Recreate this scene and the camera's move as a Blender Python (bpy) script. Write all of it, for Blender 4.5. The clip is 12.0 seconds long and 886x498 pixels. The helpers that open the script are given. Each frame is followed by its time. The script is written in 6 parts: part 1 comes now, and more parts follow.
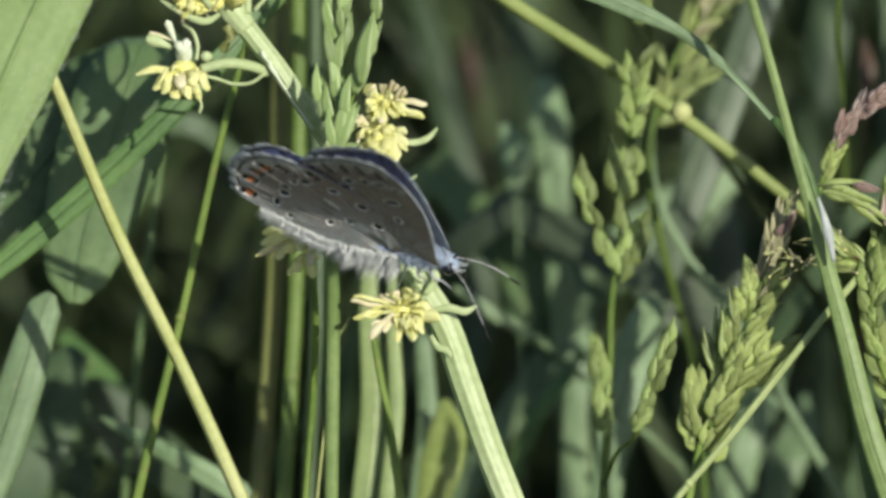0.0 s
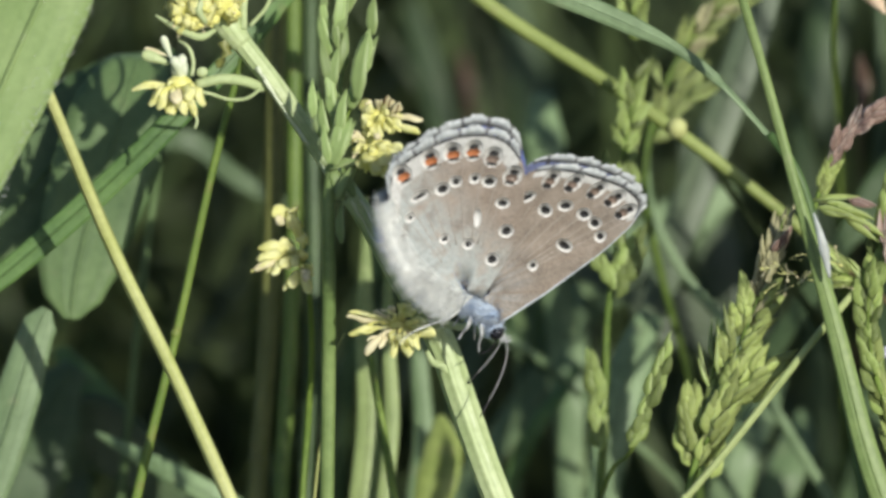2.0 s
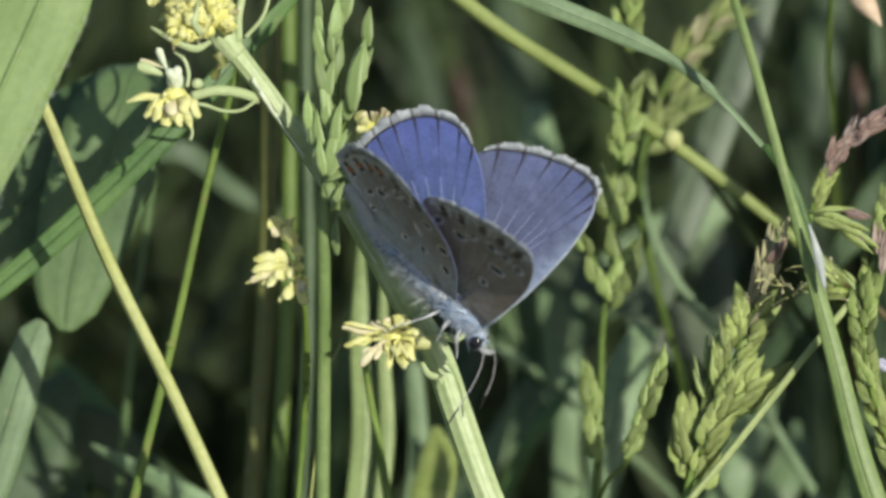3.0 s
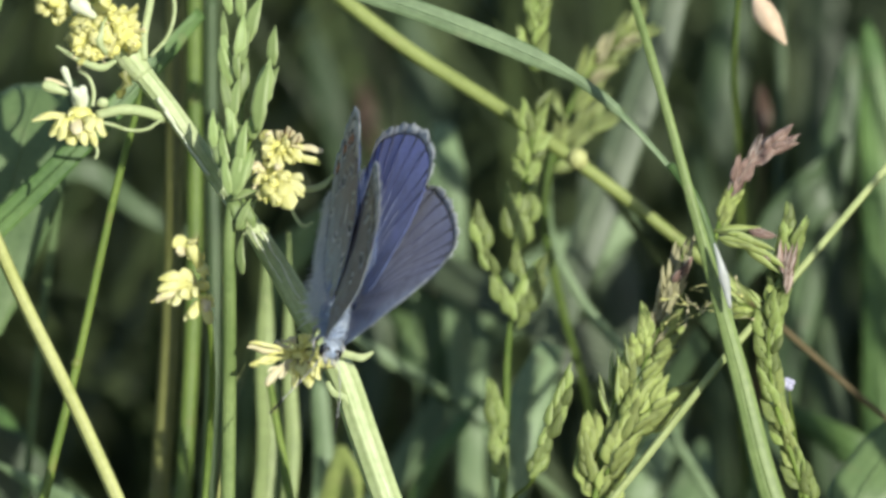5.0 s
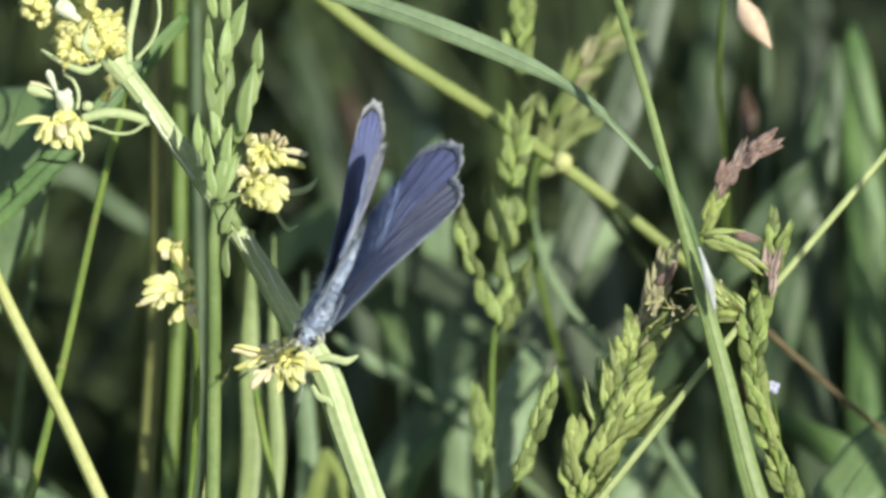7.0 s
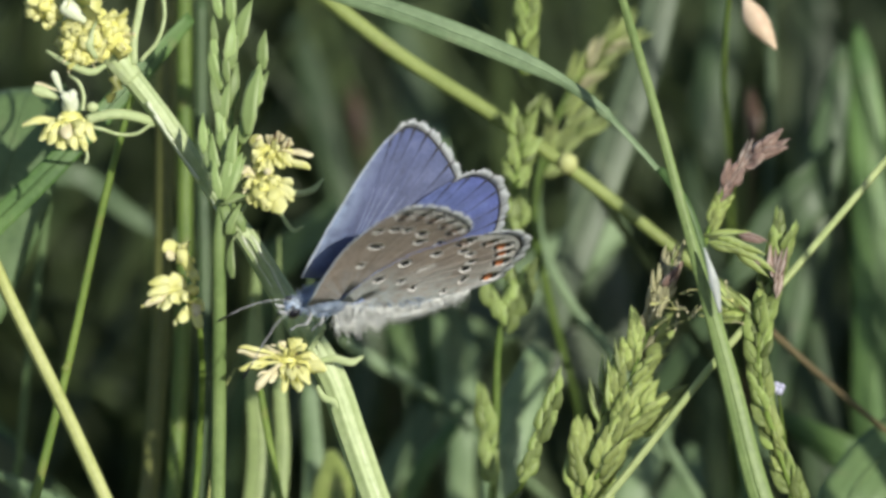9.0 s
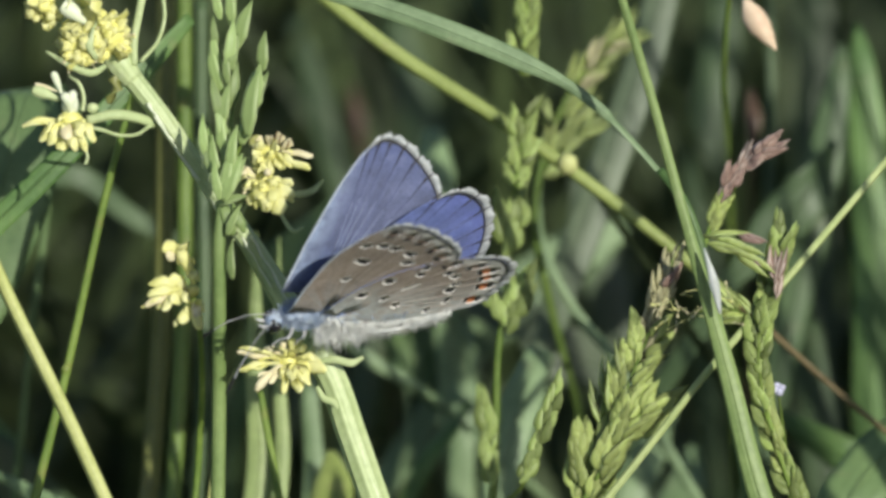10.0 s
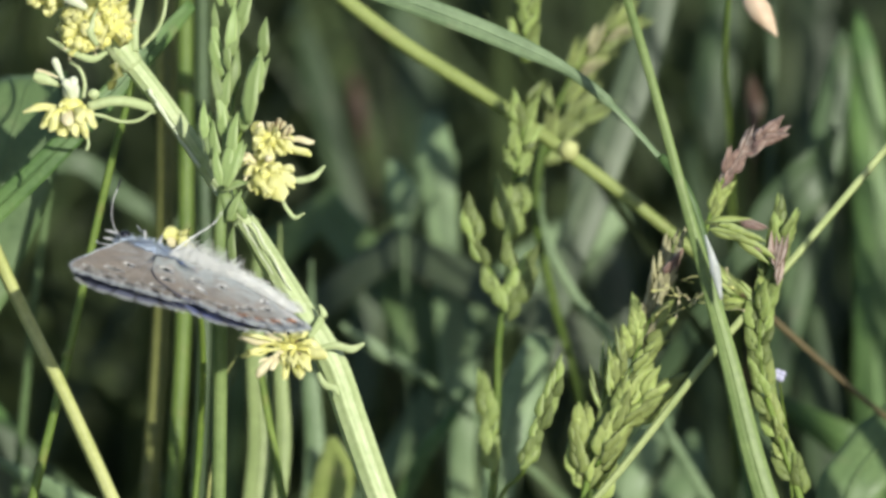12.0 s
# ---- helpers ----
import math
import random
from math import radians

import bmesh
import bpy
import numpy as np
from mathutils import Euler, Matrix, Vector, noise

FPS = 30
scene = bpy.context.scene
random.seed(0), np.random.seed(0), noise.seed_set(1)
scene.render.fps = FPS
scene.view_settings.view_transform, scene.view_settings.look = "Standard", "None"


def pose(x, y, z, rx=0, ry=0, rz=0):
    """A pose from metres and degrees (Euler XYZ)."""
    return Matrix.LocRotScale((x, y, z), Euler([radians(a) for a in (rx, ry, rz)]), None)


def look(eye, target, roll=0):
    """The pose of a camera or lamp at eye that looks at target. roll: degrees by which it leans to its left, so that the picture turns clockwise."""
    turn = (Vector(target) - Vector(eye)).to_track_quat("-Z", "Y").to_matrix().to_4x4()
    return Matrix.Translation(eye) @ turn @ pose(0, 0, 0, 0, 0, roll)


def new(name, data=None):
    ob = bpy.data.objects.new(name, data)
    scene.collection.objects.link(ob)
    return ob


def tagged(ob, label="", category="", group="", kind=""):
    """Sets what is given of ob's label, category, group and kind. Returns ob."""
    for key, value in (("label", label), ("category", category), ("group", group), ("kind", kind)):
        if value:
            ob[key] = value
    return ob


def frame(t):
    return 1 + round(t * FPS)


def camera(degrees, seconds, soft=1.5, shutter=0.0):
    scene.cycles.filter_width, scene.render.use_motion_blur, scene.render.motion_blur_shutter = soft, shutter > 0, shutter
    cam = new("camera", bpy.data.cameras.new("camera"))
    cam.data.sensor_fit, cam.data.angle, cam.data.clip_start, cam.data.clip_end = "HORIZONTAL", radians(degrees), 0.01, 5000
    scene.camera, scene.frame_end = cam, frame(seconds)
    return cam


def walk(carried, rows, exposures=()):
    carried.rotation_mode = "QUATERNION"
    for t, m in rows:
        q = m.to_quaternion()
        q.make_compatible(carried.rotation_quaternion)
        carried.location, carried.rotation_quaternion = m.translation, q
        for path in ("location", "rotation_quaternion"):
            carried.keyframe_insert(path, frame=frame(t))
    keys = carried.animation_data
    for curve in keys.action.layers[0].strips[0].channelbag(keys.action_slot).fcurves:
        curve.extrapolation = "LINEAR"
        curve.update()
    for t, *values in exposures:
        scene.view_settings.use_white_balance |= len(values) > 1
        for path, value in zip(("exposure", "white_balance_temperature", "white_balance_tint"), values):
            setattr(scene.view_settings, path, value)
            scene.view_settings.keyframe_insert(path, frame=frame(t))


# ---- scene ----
# ---- camera: a long lens a metre from the flower, panning slowly by hand ----
MM = 0.001
TILT = radians(28)
RIGHT = Vector((1, 0, 0))
AHEAD = Vector((0, math.cos(TILT), -math.sin(TILT)))
UP = Vector((0, math.sin(TILT), math.cos(TILT)))
FLOWER = Vector((0, 0, 0.40))
EYE = FLOWER - AHEAD


def P(x, h, d=0.0):
    """A place from the flower's plane: x across, h up the plane, d deeper into the meadow, in millimetres."""
    return FLOWER + RIGHT * (x * MM) + UP * (h * MM) + AHEAD * (d * MM)


cam = camera(4.49, 12.0, soft=3.3, shutter=0.5)
cam.data.dof.use_dof = True
cam.data.dof.focus_distance = 0.998
cam.data.dof.aperture_fstop = 29
PAN = [  # seconds, degrees to the left, degrees down
    (0.0, 0.581, 0.235),
    (0.5, 0.564, 0.239),
    (1.0, 0.564, 0.213),
    (1.5, 0.564, 0.182),
    (2.0, 0.559, 0.156),
    (2.5, 0.555, 0.119),
    (3.0, 0.535, 0.097),
    (3.5, 0.425, 0.068),
    (3.7, 0.350, 0.049),
    (5.3, 0.020, -0.000),
    (5.5, 0.000, -0.000),
    (6.0, -0.026, -0.022),
    (6.5, -0.035, -0.031),
    (7.0, -0.022, -0.017),
    (9.0, 0.004, -0.022),
    (9.5, -0.005, -0.017),
    (10.0, 0.004, -0.026),
    (10.5, -0.009, -0.022),
    (11.0, -0.026, -0.013),
    (11.5, -0.024, 0.017),
    (12.0, 0.009, 0.044),
]
EXPOSURES = [(0.0, -0.05), (1.0, 0.05), (2.5, -0.13), (3.5, -0.04), (5.5, 0.21), (7.2, 0.25), (8.8, -0.01), (10.0, -0.02), (10.6, -0.04), (12.0, 0.09)]
walk(cam, [(t, look(EYE, EYE + AHEAD) @ pose(0, 0, 0, -down, pan, 0)) for t, pan, down in PAN], EXPOSURES)

# ---- light: high sun over the camera's right shoulder, clear sky ----
SUN_WAY = (RIGHT * 0.42 - AHEAD * 0.88 + UP * 0.20).normalized()
world = bpy.data.worlds.new("sky")
scene.world = world
world.use_nodes = True
wn = world.node_tree.nodes
sky = wn.new("ShaderNodeTexSky")
sky.sky_type = "NISHITA"
sky.sun_disc = False
sky.sun_elevation = math.asin(SUN_WAY.z)
sky.sun_rotation = math.atan2(SUN_WAY.x, SUN_WAY.y)
world.node_tree.links.new(sky.outputs[0], wn["Background"].inputs[0])
wn["Background"].inputs[1].default_value = 0.112
sun = new("sun", bpy.data.lights.new("sun", "SUN"))
sun.data.energy, sun.data.angle, sun.data.color = 5.0, radians(0.5), (0.98, 0.96, 0.85)
sun.matrix_world = look((0, 0, 3), Vector((0, 0, 3)) - SUN_WAY)
scene.view_settings.exposure = 0.0

# ---- materials ----


def material(name, rough=0.5):
    m = bpy.data.materials.new(name)
    m.use_nodes = True
    nt = m.node_tree
    b = nt.nodes["Principled BSDF"]
    b.inputs["Roughness"].default_value = rough
    return m, nt, b


def node(nt, kind, **values):
    n = nt.nodes.new(kind)
    for k, v in values.items():
        n.inputs[k].default_value = v
    return n


def mix(nt, fac, a, b, mode="MIX"):
    n = nt.nodes.new("ShaderNodeMix")
    n.data_type, n.blend_type = "RGBA", mode
    for i, v in ((0, fac), (6, a), (7, b)):
        if isinstance(v, bpy.types.NodeSocket):
            nt.links.new(v, n.inputs[i])
        else:
            n.inputs[i].default_value = v if i == 0 else (*v, 1)
    return n.outputs[2]


def ramp(nt, value, lo, hi):
    n = nt.nodes.new("ShaderNodeMapRange")
    nt.links.new(value, n.inputs[0])
    n.inputs[1].default_value, n.inputs[2].default_value = lo, hi
    return n.outputs[0]


def noise_of(nt, scale, detail=3.0, stretch=None):
    n = node(nt, "ShaderNodeTexNoise", Scale=scale, Detail=detail)
    tc = nt.nodes.new("ShaderNodeTexCoord")
    if stretch:
        mp = nt.nodes.new("ShaderNodeMapping")
        mp.inputs["Scale"].default_value = stretch
        nt.links.new(tc.outputs["Object"], mp.inputs[0])
        nt.links.new(mp.outputs[0], n.inputs["Vector"])
    else:
        nt.links.new(tc.outputs["Object"], n.inputs["Vector"])
    return n.outputs["Fac"]


def finish(nt, b, col, height, strength=0.3, dist=0.0001, through_light=0.0):
    nt.links.new(col, b.inputs["Base Color"])
    bump = node(nt, "ShaderNodeBump", Strength=strength, Distance=dist)
    nt.links.new(height, bump.inputs["Height"])
    nt.links.new(bump.outputs[0], b.inputs["Normal"])
    if through_light:
        tr = nt.nodes.new("ShaderNodeBsdfTranslucent")
        nt.links.new(col, tr.inputs[0])
        mx = nt.nodes.new("ShaderNodeMixShader")
        mx.inputs[0].default_value = through_light
        out = nt.nodes["Material Output"]
        nt.links.new(b.outputs[0], mx.inputs[1])
        nt.links.new(tr.outputs[0], mx.inputs[2])
        nt.links.new(mx.outputs[0], out.inputs[0])


def plant_mat(name, dark, light, stain, lines=9.0, rough=0.45, through_light=0.2, vary=0.0, vein_depth=0.16, edge=None):
    """Leaf or stalk: two greens in clouds, fine lengthwise veins, sparse stains."""
    m, nt, b = material(name, rough)
    b.inputs["Specular IOR Level"].default_value = 0.35
    big = noise_of(nt, 160)
    fine = noise_of(nt, 1500)
    col = mix(nt, ramp(nt, big, 0.3, 0.7), dark, light)
    at = nt.nodes.new("ShaderNodeAttribute")
    at.attribute_name = "across"
    mu = nt.nodes.new("ShaderNodeMath")
    mu.operation = "MULTIPLY"
    mu.inputs[1].default_value = lines
    nt.links.new(at.outputs["Fac"], mu.inputs[0])
    sn = nt.nodes.new("ShaderNodeMath")
    sn.operation = "SINE"
    nt.links.new(mu.outputs[0], sn.inputs[0])
    vein = ramp(nt, sn.outputs[0], -0.2, 1.0)
    vf = nt.nodes.new("ShaderNodeMath")
    vf.operation = "MULTIPLY"
    vf.inputs[1].default_value = vein_depth
    nt.links.new(vein, vf.inputs[0])
    col = mix(nt, vf.outputs[0], col, tuple(c * 0.55 for c in dark))
    st = ramp(nt, noise_of(nt, 420, 5), 0.62, 0.72)
    sf = nt.nodes.new("ShaderNodeMath")
    sf.operation = "MULTIPLY"
    sf.inputs[1].default_value = 0.5
    nt.links.new(st, sf.inputs[0])
    col = mix(nt, sf.outputs[0], col, stain)
    col = mix(nt, 0.14, col, mix(nt, ramp(nt, fine, 0.35, 0.65), tuple(c * 0.6 for c in dark), tuple(min(1, c * 1.25) for c in light)))
    if edge:
        far = nt.nodes.new("ShaderNodeMath")
        far.operation = "ABSOLUTE"
        nt.links.new(at.outputs["Fac"], far.inputs[0])
        col = mix(nt, ramp(nt, far.outputs[0], 0.66, 0.98), col, edge)
    if vary:
        ge = nt.nodes.new("ShaderNodeNewGeometry")
        oi = nt.nodes.new("ShaderNodeObjectInfo")
        ad = nt.nodes.new("ShaderNodeMath")
        nt.links.new(ge.outputs["Random Per Island"], ad.inputs[0])
        nt.links.new(oi.outputs["Random"], ad.inputs[1])
        fr = nt.nodes.new("ShaderNodeMath")
        fr.operation = "FRACT"
        nt.links.new(ad.outputs[0], fr.inputs[0])
        hs = node(nt, "ShaderNodeHueSaturation")
        nt.links.new(ramp(nt, fr.outputs[0], -0.6 / vary, 1 + 0.6 / vary), hs.inputs["Value"])
        nt.links.new(col, hs.inputs["Color"])
        ml = nt.nodes.new("ShaderNodeMapRange")
        nt.links.new(fr.outputs[0], ml.inputs[0])
        ml.inputs[3].default_value, ml.inputs[4].default_value = 1 - vary, 1 + vary
        nt.links.new(ml.outputs[0], hs.inputs["Value"])
        col = hs.outputs[0]
    hb = nt.nodes.new("ShaderNodeMath")
    nt.links.new(vein, hb.inputs[0])
    nt.links.new(fine, hb.inputs[1])
    finish(nt, b, col, hb.outputs[0], 0.35, 0.00005, through_light)
    return m


def simple_mat(name, a, c, scale, rough=0.5, through_light=0.0, sheen=0.0):
    m, nt, b = material(name, rough)
    n1 = noise_of(nt, scale)
    col = mix(nt, ramp(nt, n1, 0.3, 0.7), a, c)
    col = mix(nt, 0.2, col, mix(nt, noise_of(nt, scale * 7), tuple(v * 0.5 for v in a), c))
    b.inputs["Sheen Weight"].default_value = sheen
    finish(nt, b, col, n1, 0.3, 0.00005, through_light)
    return m


M_STEM = plant_mat("pale_green_ribbed_stem", (0.40, 0.50, 0.22), (0.60, 0.67, 0.38), (0.70, 0.74, 0.52), 14, vein_depth=0.26)
M_STRAW = plant_mat("yellow_green_stalk", (0.44, 0.48, 0.16), (0.60, 0.61, 0.28), (0.38, 0.40, 0.16), 8)
M_LIME = plant_mat("lime_green_stalk", (0.22, 0.28, 0.075), (0.33, 0.39, 0.125), (0.32, 0.32, 0.13), 8)
M_DEAD = plant_mat("dead_brown_leaf", (0.08, 0.05, 0.035), (0.14, 0.09, 0.06), (0.12, 0.10, 0.06), 8)
M_DRY_STEM = plant_mat("dry_brown_stem", (0.12, 0.09, 0.04), (0.22, 0.17, 0.08), (0.10, 0.06, 0.03), 8)
M_OLIVE = plant_mat("olive_stalk", (0.16, 0.175, 0.05), (0.25, 0.26, 0.085), (0.24, 0.17, 0.08), 8)
M_STALK = plant_mat("green_stalk", (0.12, 0.20, 0.035), (0.24, 0.33, 0.07), (0.24, 0.20, 0.07), 7, vary=0.2)
# the green stalk's colours scaled down, so its shade is in the paint
M_SHADE_STALK = plant_mat("shaded_green_stalk", (0.078, 0.13, 0.025), (0.15, 0.215, 0.05), (0.20, 0.18, 0.06), 7, vary=0.2)
M_BLADE = plant_mat("grass_blade", (0.065, 0.13, 0.038), (0.135, 0.23, 0.07), (0.19, 0.19, 0.09), 16, vary=0.25)
M_GREY_BLADE = plant_mat("grey_green_blade", (0.14, 0.215, 0.10), (0.26, 0.36, 0.19), (0.28, 0.30, 0.17), 18, vary=0.2)
M_LEAF = plant_mat("dull_broad_leaf", (0.09, 0.15, 0.06), (0.15, 0.225, 0.09), (0.16, 0.19, 0.09), 14, vary=0.15)
M_HAIRY = plant_mat("downy_light_leaf", (0.26, 0.37, 0.135), (0.34, 0.45, 0.185), (0.38, 0.47, 0.25), 20, vein_depth=0.06, through_light=0.35)
M_HUSK = plant_mat("green_husk", (0.31, 0.40, 0.11), (0.55, 0.61, 0.23), (0.60, 0.60, 0.34), 5, vary=0.35, through_light=0.45, edge=(0.44, 0.52, 0.25))
M_GREEN_HUSK = plant_mat("mid_green_husk", (0.23, 0.32, 0.085), (0.42, 0.50, 0.18), (0.46, 0.50, 0.24), 5, vary=0.45, through_light=0.45, edge=(0.36, 0.44, 0.20))
M_PALE_HUSK = plant_mat("pale_green_husk", (0.25, 0.36, 0.12), (0.42, 0.53, 0.22), (0.54, 0.58, 0.32), 5, vary=0.25, through_light=0.35, edge=(0.46, 0.55, 0.28))
M_PINK = plant_mat("purplish_husk", (0.15, 0.085, 0.075), (0.35, 0.25, 0.20), (0.40, 0.38, 0.20), 6, vary=0.35, edge=(0.50, 0.42, 0.36))
M_TAN = plant_mat("tan_husk", (0.38, 0.36, 0.20), (0.57, 0.54, 0.33), (0.50, 0.40, 0.31), 6, vary=0.25, through_light=0.3)
M_STIFF = plant_mat("stiff_green_blade", (0.15, 0.225, 0.07), (0.26, 0.345, 0.125), (0.32, 0.37, 0.18), 14)
M_STRAW_GREEN = plant_mat("pale_straw_green", (0.34, 0.42, 0.16), (0.50, 0.57, 0.26), (0.40, 0.40, 0.18), 8)
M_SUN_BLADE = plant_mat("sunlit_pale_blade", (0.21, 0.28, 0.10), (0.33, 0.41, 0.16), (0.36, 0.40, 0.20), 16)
# blade green darkened in the base colour, for blades meant to stand in shade
M_SHADED_BLADE = plant_mat("shaded_green_blade", (0.048, 0.083, 0.036), (0.088, 0.135, 0.060), (0.12, 0.13, 0.07), 14, vary=0.25)
# darker copy of the grey-green blade, half shade put into its colour
M_HALF_SHADE = plant_mat("half_shade_grey_blade", (0.075, 0.105, 0.060), (0.125, 0.16, 0.095), (0.15, 0.17, 0.11), 16, vary=0.2)
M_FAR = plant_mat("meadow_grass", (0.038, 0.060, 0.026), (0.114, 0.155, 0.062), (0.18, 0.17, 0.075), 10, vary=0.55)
M_PETAL = simple_mat("yellow_petal", (0.86, 0.84, 0.30), (0.94, 0.93, 0.56), 700, 0.5, 0.45)
M_DRY = simple_mat("cream_dry_petal", (0.68, 0.60, 0.34), (0.82, 0.76, 0.52), 1200, 0.6, 0.2)
M_CORE = simple_mat("yellow_green_core", (0.56, 0.54, 0.14), (0.74, 0.71, 0.26), 1500, 0.5)
M_BROWN = simple_mat("brown_anther", (0.10, 0.06, 0.03), (0.22, 0.13, 0.05), 3000, 0.6)
M_SOIL = simple_mat("mossy_dark_soil", (0.018, 0.014, 0.010), (0.035, 0.045, 0.016), 40, 0.9)
M_BUD = simple_mat("peach_husk", (0.62, 0.40, 0.26), (0.80, 0.66, 0.48), 700, 0.5, 0.15)
M_SHEATH = simple_mat("grey_dried_sheath", (0.40, 0.43, 0.40), (0.62, 0.65, 0.63), 900, 0.5, 0.3)
M_FROTH = simple_mat("white_dried_sheath", (0.62, 0.64, 0.60), (0.85, 0.86, 0.84), 900, 0.5, 0.2)
M_RIB = simple_mat("pale_rib_skin", (0.62, 0.68, 0.46), (0.80, 0.83, 0.66), 900, 0.5, 0.2)
M_BLUE_DOT = simple_mat("small_lilac_petal", (0.45, 0.45, 0.62), (0.62, 0.62, 0.78), 1500, 0.5, 0.2)

# butterfly
M_FUR = simple_mat("blue_grey_fur", (0.20, 0.28, 0.44), (0.50, 0.57, 0.66), 1200, 0.8, 0.1, 0.3)
M_WHITE_FUR = simple_mat("cream_wing_hair", (0.70, 0.72, 0.71), (0.90, 0.90, 0.87), 900, 0.8, 0.1, 0.2)
M_EYE = simple_mat("black_eye", (0.006, 0.006, 0.008), (0.02, 0.02, 0.025), 2000, 0.15)
M_BLACK = simple_mat("black_scales", (0.012, 0.011, 0.012), (0.03, 0.028, 0.03), 3000, 0.6)
M_PALE = simple_mat("pale_grey_scales", (0.46, 0.45, 0.43), (0.64, 0.63, 0.62), 2500, 0.7)
M_COSTA = simple_mat("pale_blue_edge_scales", (0.46, 0.52, 0.60), (0.66, 0.71, 0.76), 1800, 0.5)
M_WHITE = simple_mat("white_scales", (0.66, 0.66, 0.66), (0.88, 0.88, 0.87), 2500, 0.7, 0.15)
M_ORANGE = simple_mat("orange_scales", (0.36, 0.11, 0.04), (0.52, 0.19, 0.07), 2500, 0.6)
M_RUST = simple_mat("dull_brown_scales", (0.17, 0.12, 0.10), (0.26, 0.19, 0.15), 2500, 0.7)
M_VEIN = simple_mat("pale_blue_vein", (0.26, 0.31, 0.50), (0.42, 0.47, 0.64), 2000, 0.5)
M_VEIN_DARK = simple_mat("dark_blue_vein", (0.05, 0.055, 0.13), (0.10, 0.11, 0.22), 2000, 0.5)
M_VEIN_UNDER = simple_mat("pale_brown_vein", (0.32, 0.275, 0.235), (0.42, 0.375, 0.335), 2000, 0.6)
M_FRINGE = simple_mat("pale_fringe_scales", (0.42, 0.45, 0.46), (0.66, 0.68, 0.68), 1600, 0.7, 0.25)
M_TICK = simple_mat("grey_fringe_ticks", (0.12, 0.12, 0.13), (0.26, 0.26, 0.27), 2500, 0.7, 0.1)
M_RING = simple_mat("cream_ring_scales", (0.62, 0.60, 0.57), (0.84, 0.82, 0.79), 2500, 0.7, 0.1)
M_BLUE_HAIR = simple_mat("pale_blue_hair", (0.22, 0.32, 0.58), (0.42, 0.50, 0.70), 1500, 0.6, 0.3)
M_LEG = simple_mat("pale_leg", (0.22, 0.22, 0.22), (0.55, 0.56, 0.56), 2500, 0.5)


def wing_mat(name, near, far, edge, reach, streak, rough, sheen, front=None, root=None, inner=None):
    """Scales over a wing: a hairy dusting at the root that thins outward, streaks that fan from the root, a fine scale grain."""
    m, nt, b = material(name, rough)
    tc = nt.nodes.new("ShaderNodeTexCoord")
    ln = nt.nodes.new("ShaderNodeVectorMath")
    ln.operation = "LENGTH"
    nt.links.new(tc.outputs["Object"], ln.inputs[0])
    rad = ln.outputs["Value"]
    sep = nt.nodes.new("ShaderNodeSeparateXYZ")
    nt.links.new(tc.outputs["Object"], sep.inputs[0])
    ab = nt.nodes.new("ShaderNodeMath")
    ab.operation = "ABSOLUTE"
    nt.links.new(sep.outputs["Y"], ab.inputs[0])
    an = nt.nodes.new("ShaderNodeMath")
    an.operation = "ARCTAN2"
    nt.links.new(sep.outputs["X"], an.inputs[0])
    nt.links.new(ab.outputs[0], an.inputs[1])
    cb = nt.nodes.new("ShaderNodeCombineXYZ")
    sc = nt.nodes.new("ShaderNodeMath")
    sc.operation = "MULTIPLY"
    sc.inputs[1].default_value = 0.02
    nt.links.new(an.outputs[0], sc.inputs[0])
    r2 = nt.nodes.new("ShaderNodeMath")
    r2.operation = "MULTIPLY"
    r2.inputs[1].default_value = 0.06
    nt.links.new(rad, r2.inputs[0])
    nt.links.new(sc.outputs[0], cb.inputs[0])
    nt.links.new(r2.outputs[0], cb.inputs[1])
    fan = node(nt, "ShaderNodeTexNoise", Scale=900.0, Detail=4.0)
    nt.links.new(cb.outputs[0], fan.inputs["Vector"])
    col = mix(nt, ramp(nt, rad, *reach), near, far)
    col = mix(nt, ramp(nt, fan.outputs["Fac"], 0.42, 0.68), col, streak)
    col = mix(nt, ramp(nt, rad, 0.0125, 0.0165), col, edge)
    if front:
        back_by = nt.nodes.new("ShaderNodeMath")
        back_by.operation = "MULTIPLY_ADD"
        back_by.inputs[1].default_value = -0.41
        nt.links.new(ab.outputs[0], back_by.inputs[0])
        nt.links.new(sep.outputs["X"], back_by.inputs[2])
        fade = nt.nodes.new("ShaderNodeMath")
        fade.operation = "MULTIPLY"
        nt.links.new(ramp(nt, back_by.outputs[0], 0.0024, 0.0044), fade.inputs[0])
        nt.links.new(ramp(nt, rad, 0.0175, 0.009), fade.inputs[1])
        col = mix(nt, fade.outputs[0], col, front)
    if inner:
        downy = nt.nodes.new("ShaderNodeMath")
        downy.operation = "MULTIPLY_ADD"
        downy.inputs[1].default_value = 0.35
        nt.links.new(sep.outputs["X"], downy.inputs[0])
        nt.links.new(ab.outputs[0], downy.inputs[2])
        col = mix(nt, ramp(nt, downy.outputs[0], 0.0066, 0.0), col, inner)
    if root:
        col = mix(nt, ramp(nt, rad, 0.0048, 0.0020), col, root)
    cloud = noise_of(nt, 520, 5)
    col = mix(nt, ramp(nt, cloud, 0.50, 0.74), col, tuple(v * 0.62 for v in far))
    col = mix(nt, ramp(nt, cloud, 0.47, 0.28), col, tuple(min(1, v * 1.28 + 0.02) for v in far))
    grain = noise_of(nt, 5200, 3)
    col = mix(nt, 0.34, col, mix(nt, ramp(nt, grain, 0.35, 0.65), tuple(v * 0.4 for v in far), tuple(min(1, v * 1.5) for v in far)))
